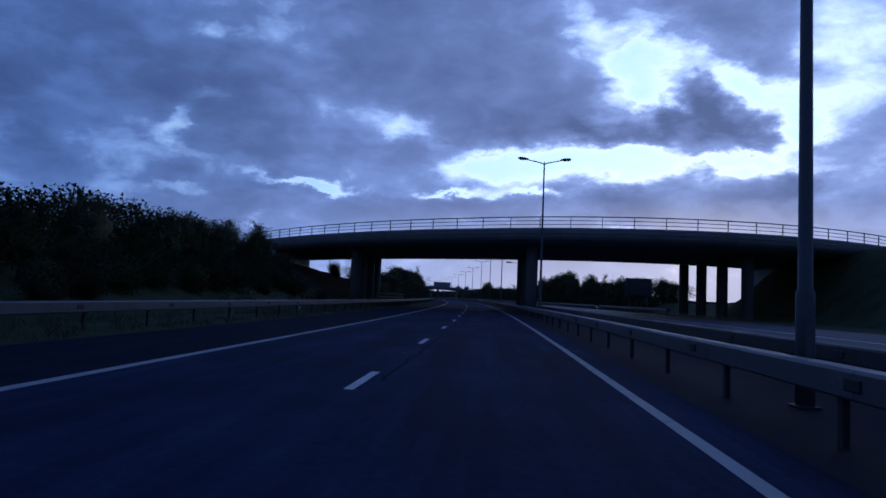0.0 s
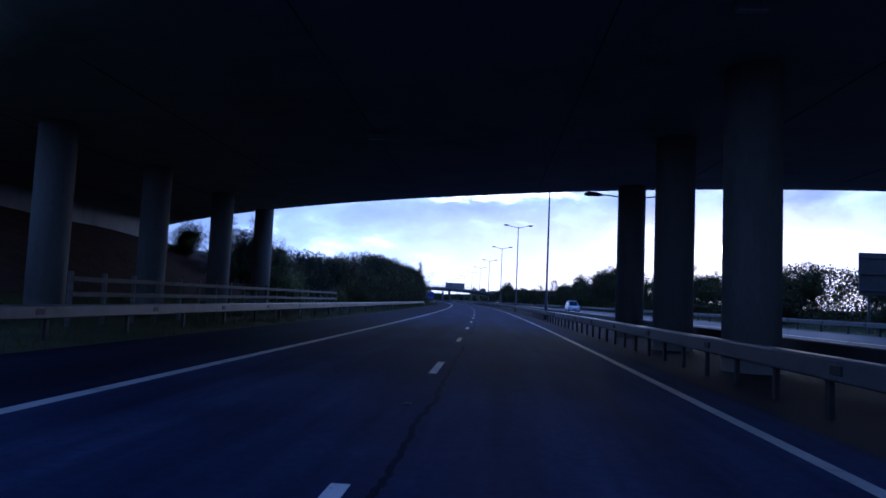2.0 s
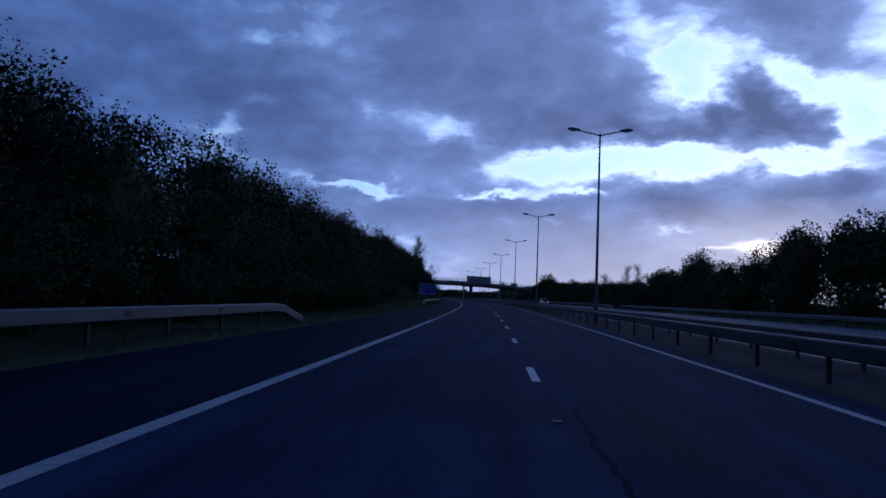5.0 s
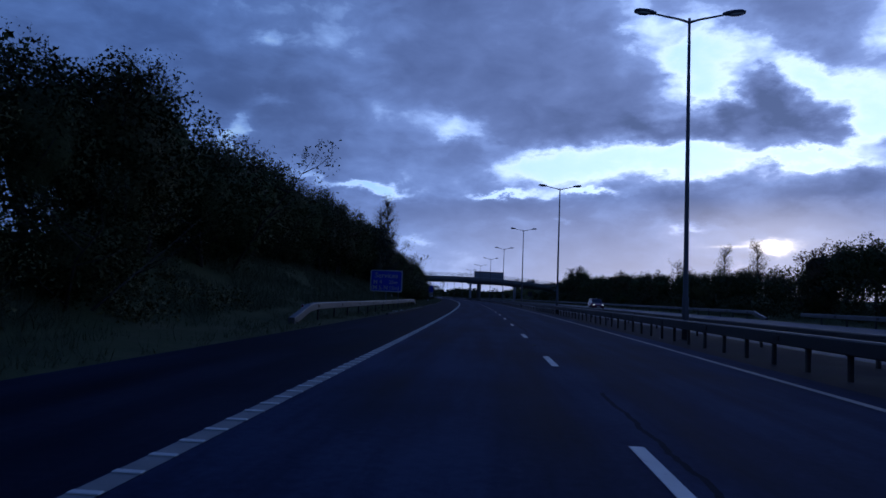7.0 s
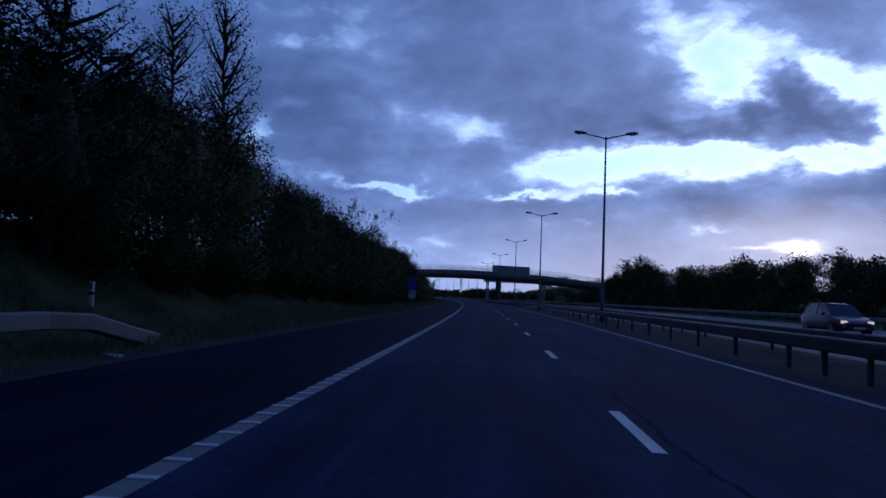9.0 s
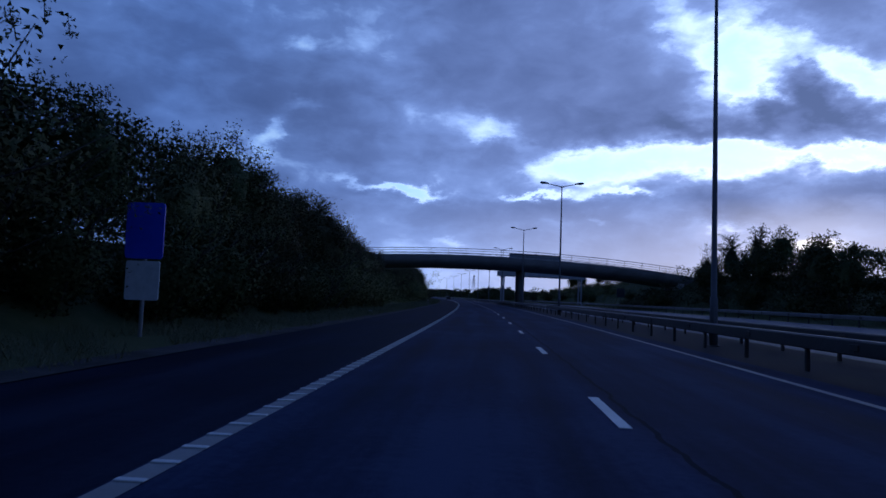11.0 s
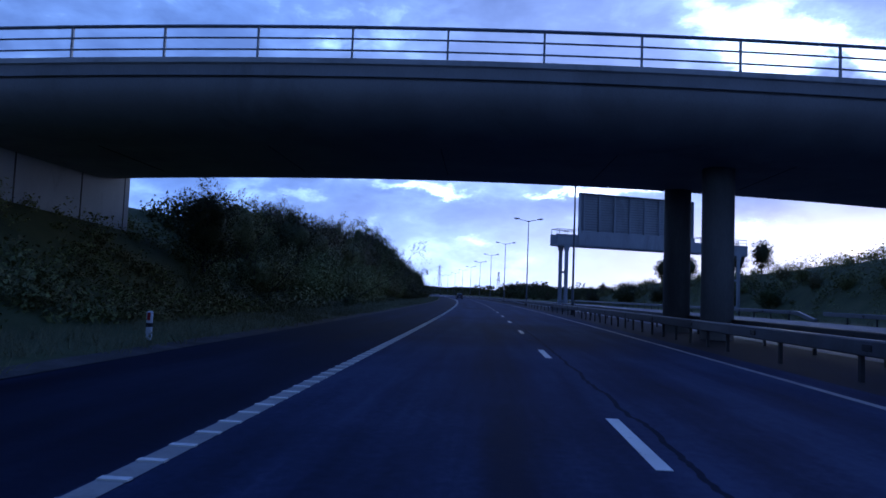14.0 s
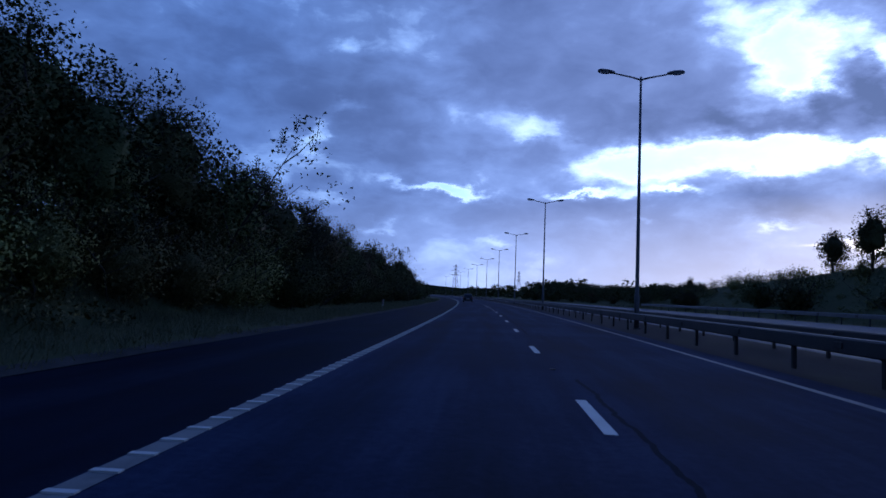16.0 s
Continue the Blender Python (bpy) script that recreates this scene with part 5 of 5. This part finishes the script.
for kind, s, u, top in (("poplar", 302.8, 35, 11.6), ("sparse", 334.0, 36, 10.2), ("broadleaf", 181, 34, 10.8), ("broadleaf", 212.4, 34.4, 13.4), ("broadleaf", 221, 35, 12.8), ("broadleaf", 232, 35, 13.0), ("broadleaf", 205.5, 33.6, 11.6), ("poplar", 176, 36, 10.2), ("sparse", 447, 37, 12.4), ("sparse", 443.8, 36, 9.6), ("pine", 437.2, 36, 13.2), ("pine", 428.5, 36, 13.6), ("broadleaf", 421.5, 36, 12.6), ("poplar", 317.6, 36, 12.2), ("broadleaf", 267.6, 36, 12.5), ("broadleaf", 272.4, 36.5, 11.9),
                        ("broadleaf", 567, 38, 11.2), ("broadleaf", 558.2, 37, 12.6), ("autumn", 531, 38, 11.6), ("broadleaf", 523, 38, 11.6), ("broadleaf", 551, 38, 10.6), ("broadleaf", 300, 40, 7.4)):
    plant(kind, s, u, top - ground_z(s, u))

# thickets that fill the depth behind the single trees
r = np.random.default_rng(31)
for side in (-1, 1):
    cs, sp = [], []
    for i in range(4400 if side < 0 else 3400):
        s = r.uniform(-25, 640) if side < 0 else r.uniform(96, 780)
        if 58 < s < 116 or 443 < s < 466:
            continue
        if side < 0:
            near_u, low, high = table(LEFT_TOPS, s)
            u = -(near_u + r.uniform(2.6, 6.0))
            lim = (0.80 if s < 443 else 0.66) * sight_height(high, s, u)
        else:
            u, lim = r.uniform(30, 39), 0.76 * table(RIGHT_TOPS, s)[0]
            if 466 < s < 605:
                continue
        g = ground_z(s, u)
        cs.append(tuple(P(s, u, g + (max(lim, g + 1.0) - g) * r.uniform(0.05, 0.92))))
        sp.append((1.3, 1.3, .7))
    tagged(part("thicket", leaf_data("thicket", LEAF, [leaves(cs, sp, 84, 0.095 if side < 0 else 0.115, r, long=1.3, broad=False)])), "dense dark undergrowth between the roadside trees", "bushes", kind="stuff")



def scrub(n, s0, s1, u0, u1, seed, tall=1.0):
    """Low brambles and seedlings on a slope, too many to count."""
    r = np.random.default_rng(seed)
    cs, sp = [], []
    for _ in range(n):
        s, u = r.uniform(s0, s1), -r.uniform(u0, u1)
        if noise.noise((s * 0.3, u * 0.4, 2)) > -0.15:
            k = tall * r.uniform(.35, 1.0)
            cs.append(tuple(P(s, u, ground_z(s, u) + .35 * k)))
            sp.append((.75 * k, .75 * k, .55 * k))
    tagged(part("scrub", leaf_data("scrub", BRIGHT_SCRUB if seed > 41 else LEAF, [leaves(cs, sp, round(60 * tall), 0.05 * tall ** 0.5, r, broad=False)])), "low tangled brambles and seedlings covering the bank", "scrub", kind="stuff")


scrub(300, 36, 82, 11.5, 30, 40)
scrub(160, 104, 150, 10.8, 18, 41)
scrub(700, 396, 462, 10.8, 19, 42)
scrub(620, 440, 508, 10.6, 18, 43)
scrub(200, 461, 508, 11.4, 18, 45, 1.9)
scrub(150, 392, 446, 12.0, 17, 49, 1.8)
scrub(120, 210, 240, 10.4, 13, 44)
scrub(420, 112, 466, -32, -26.5, 38, 2.6)
scrub(700, 466, 606, -44, -26, 46)
scrub(330, 466, 612, -42, -30, 48, 2.4)

# woods further on, too far to tell apart
r = np.random.default_rng(77)
cs, sp = [], []
for i in range(900):
    s = 700 + 900 * r.random() ** 1.3
    left = r.random() < .5
    u = -(13 + 30 * r.random() ** 2) if left else (29 + 70 * r.random() ** 1.5)
    h = (4.5 if left else 7.5) * r.uniform(.5, 1.15)
    for _ in range(2):
        cs.append(tuple(P(s + r.normal(), u + r.normal(), h * r.uniform(.25, .95))))
        sp.append((2.0, 2.0, 1.4))
woods = part("far_woods", leaf_data("far_woods", LEAF, [leaves(cs, sp, 26, 0.42, r)]))
tagged(woods, "dark belts of trees in the distance along the motorway", "trees", kind="stuff")

# tall grass along the verges and on the open slopes
r = np.random.default_rng(5)


def tufts(name, n, s0, s1, u0, u1, tall, label, blades=BLADES):
    ss, us = r.uniform(s0, s1, n), r.uniform(u0, u1, n)
    zs = np.array([ground_z(a, b) for a, b in zip(ss, us)])
    keep = np.array([noise.noise((a * 0.35, b * 0.5, 7)) > -0.25 for a, b in zip(ss, us)])
    ss, us, zs = ss[keep], us[keep], zs[keep]
    base = np.array([tuple(P(a, b, z - 0.03)) for a, b, z in zip(ss, us, zs)])
    base = np.repeat(base, 5, axis=0) + r.normal(size=(5 * len(base), 3)) * (0.10, 0.10, 0)
    k = len(base)
    lean = r.normal(size=(k, 3)) * (0.35, 0.35, 0) + (0, 0, 1)
    h = tall * r.uniform(.4, 1.2, size=(k, 1))
    side = np.cross(lean, r.normal(size=(k, 3)))
    side *= 0.012 / (np.linalg.norm(side, axis=1, keepdims=True) + 1e-9)
    tri = np.stack([base - side, base + side, base + lean * h], 1)
    me = soft_mesh(name, blades, [(tri, np.array([[0.35, -0.5, 0.8]]) * (1 if u0 < 0 else (-1, 1, 1)) + 0.2 * r.normal(size=(k, 3)))])
    tagged(new(name, me), label, "grass", kind="stuff")


tufts("verge_grass", 9000, -10, 330, -11.5, -7.35, 0.28, "uneven tufts of dull green grass on the verge")
tufts("verge_grass", 16000, 282, 640, -10.6, -7.45, 0.30, "uneven tufts of straw-coloured grass on the verge", STRAW)
tufts("bank_grass", 7000, 215, 300, -15, -10.5, 0.5, "long rough grass on the open bank")
tufts("bank_grass", 6000, 455, 520, -16, -10.5, 0.5, "long rough grass on the open bank")
tufts("bank_grass", 3500, 60, 130, -20, -10.5, 0.35, "long rough grass on the bank by the bridge")
tufts("far_verge_grass", 5000, 90, 620, 22.5, 27, 0.45, "rough grass on the far verge")
# litter on the verge
for i, (s, u) in enumerate(((285.8, -7.6), (297.2, -9.4), (261.3, -7.4), (265.2, -7.35), (381.4, -8.7), (426.2, -7.5), (492.0, -8.9))):
    lr = random.Random(i)
    lt = thing("litter", F(s, u, ground_z(s, u) + 0.01, lr.uniform(0, 180)), "scrap of pale crumpled litter on the verge", "litter", "litter")
    pts = [(0.20 * math.cos(t) * lr.uniform(.6, 1.1), 0.12 * math.sin(t) * lr.uniform(.6, 1.1), 0.02 + lr.uniform(0, .06)) for t in [2 * math.pi * j / 9 for j in range(9)]]
    part("scrap", Mesh().loft([[(x, y, z - .03) for x, y, z in pts], pts]), PLASTIC, lt)

# ---------------------------------------------------------------- cars


def car(name, m, label, paint, long, tall, lamps):
    """A hatchback or people carrier, nose towards +y."""
    t = thing(name, m, label, "car")
    w = 0.86
    # outline from tail to nose: y, sill, waist height, half width at the waist
    rows = [(-.50, .42, .78, .74), (-.48, .30, .90, .80), (-.40, .24, .95, .84), (-.15, .22, .95, .86), (.12, .22, .93, .86), (.26, .22, .90, .85), (.40, .24, .78, .80), (.47, .28, .68, .70), (.50, .36, .58, .58)]
    secs = []
    for y, lo, hi, half in rows:
        hi = hi * (0.5 + 0.5 * tall / 1.5)
        secs.append([(half * k, y * long, z) for k, z in ((-.88, lo), (-1, lo + .12), (-1, hi - .14), (-.93, hi), (.93, hi), (1, hi - .14), (1, lo + .12), (.88, lo))])
    body = part("body", Mesh().loft(secs), paint, t, smooth=True)
    body.data.set_sharp_from_angle(angle=radians(35))
    waist = .93 * (0.5 + 0.5 * tall / 1.5)
    roof = [(-.47, waist - .03, .70), (-.42, tall - .22, .64), (-.33, tall - .03, .60), (-.08, tall, .60), (.06, tall - .06, .60), (.26, waist - .05, .70)]
    cab = []
    for y, z, half in roof:
        cab.append([(-.74, y * long, waist - .06), (-half, y * long, z), (half, y * long, z), (.74, y * long, waist - .06)])
    part("glazing", Mesh().loft(cab), GLASS, t, "dark tinted window glass")
    part("roof", Mesh().loft([[(-half - .012, y * long, z - .05), (-half + .03, y * long, z + .012), (half - .03, y * long, z + .012), (half + .012, y * long, z - .05)] for y, z, half in roof[1:5]]), paint, t, smooth=True)
    for sx in (-1, 1):
        for a, b in ((roof[0], roof[1]), (roof[1], roof[2]), (roof[4], roof[5])):
            part("pillar", Mesh().tube([(sx * a[2], a[0] * long, a[1]), (sx * b[2], b[0] * long, b[1])], 0.035, 6), paint, t)
        part("pillar", Mesh().tube([(sx * .73, -.1 * long, waist - .04), (sx * .60, -.1 * long, tall - .02)], 0.035, 6), paint, t)
        part("mirror", Mesh().box((sx * .93, .17 * long, waist + .05), (.18, .10, .13), bevel=.03), paint, t)
        part("headlight", Mesh().box((sx * .58, .475 * long, .60 * tall / 1.5 + .04), (.30, .12, .14), bevel=.04), lamps, t, "clear headlight")
        part("tail_light", Mesh().box((sx * .68, -.487 * long, .80 * tall / 1.5), (.16, .10, .28), bevel=.03), REDLENS, t, "red tail light")
        for y in (-.31, .31):
            tyre = part("wheel", Mesh().tube([(sx * .62, y * long, .31), (sx * .84, y * long, .31)], .31, 20), BLACK, t, "black tyre")
            part("rim", Mesh().tube([(sx * .80, y * long, .31), (sx * .855, y * long, .31)], .19, 14), CHROME, tyre)
    part("bumper", Mesh().box((0, .485 * long, .38), (1.40, .16, .20), bevel=.05), paint, t)
    part("bumper", Mesh().box((0, -.49 * long, .42), (1.50, .14, .22), bevel=.05), paint, t)
    part("grille", Mesh().box((0, .505 * long, .50), (.62, .05, .10), bevel=.02), BLACK, t)
    part("number_plate", Mesh().box((0, .52 * long + .02, .38), (.50, .02, .11)), PLASTIC, t, "plain pale plate")
    part("number_plate", Mesh().box((0, -.505 * long - .02, .60), (.50, .02, .11)), PLASTIC, t, "plain pale plate")
    return t


car("car", F(166.0, 15.0, far_z(15.0), 180), "white people carrier driving on the opposite carriageway", SKIN_WHITE, 4.4, 1.70, LENS)
car("car", F(308.5, 15.2, far_z(15.2), 180), "dull red hatchback with headlights lit driving on the opposite carriageway", SKIN_RED, 3.9, 1.48, HEADLAMP)
car("car", F(612.0, -1.9, 0.0, 0), "black hatchback driving ahead on the near carriageway", SKIN_BLACK, 4.0, 1.47, LENS)
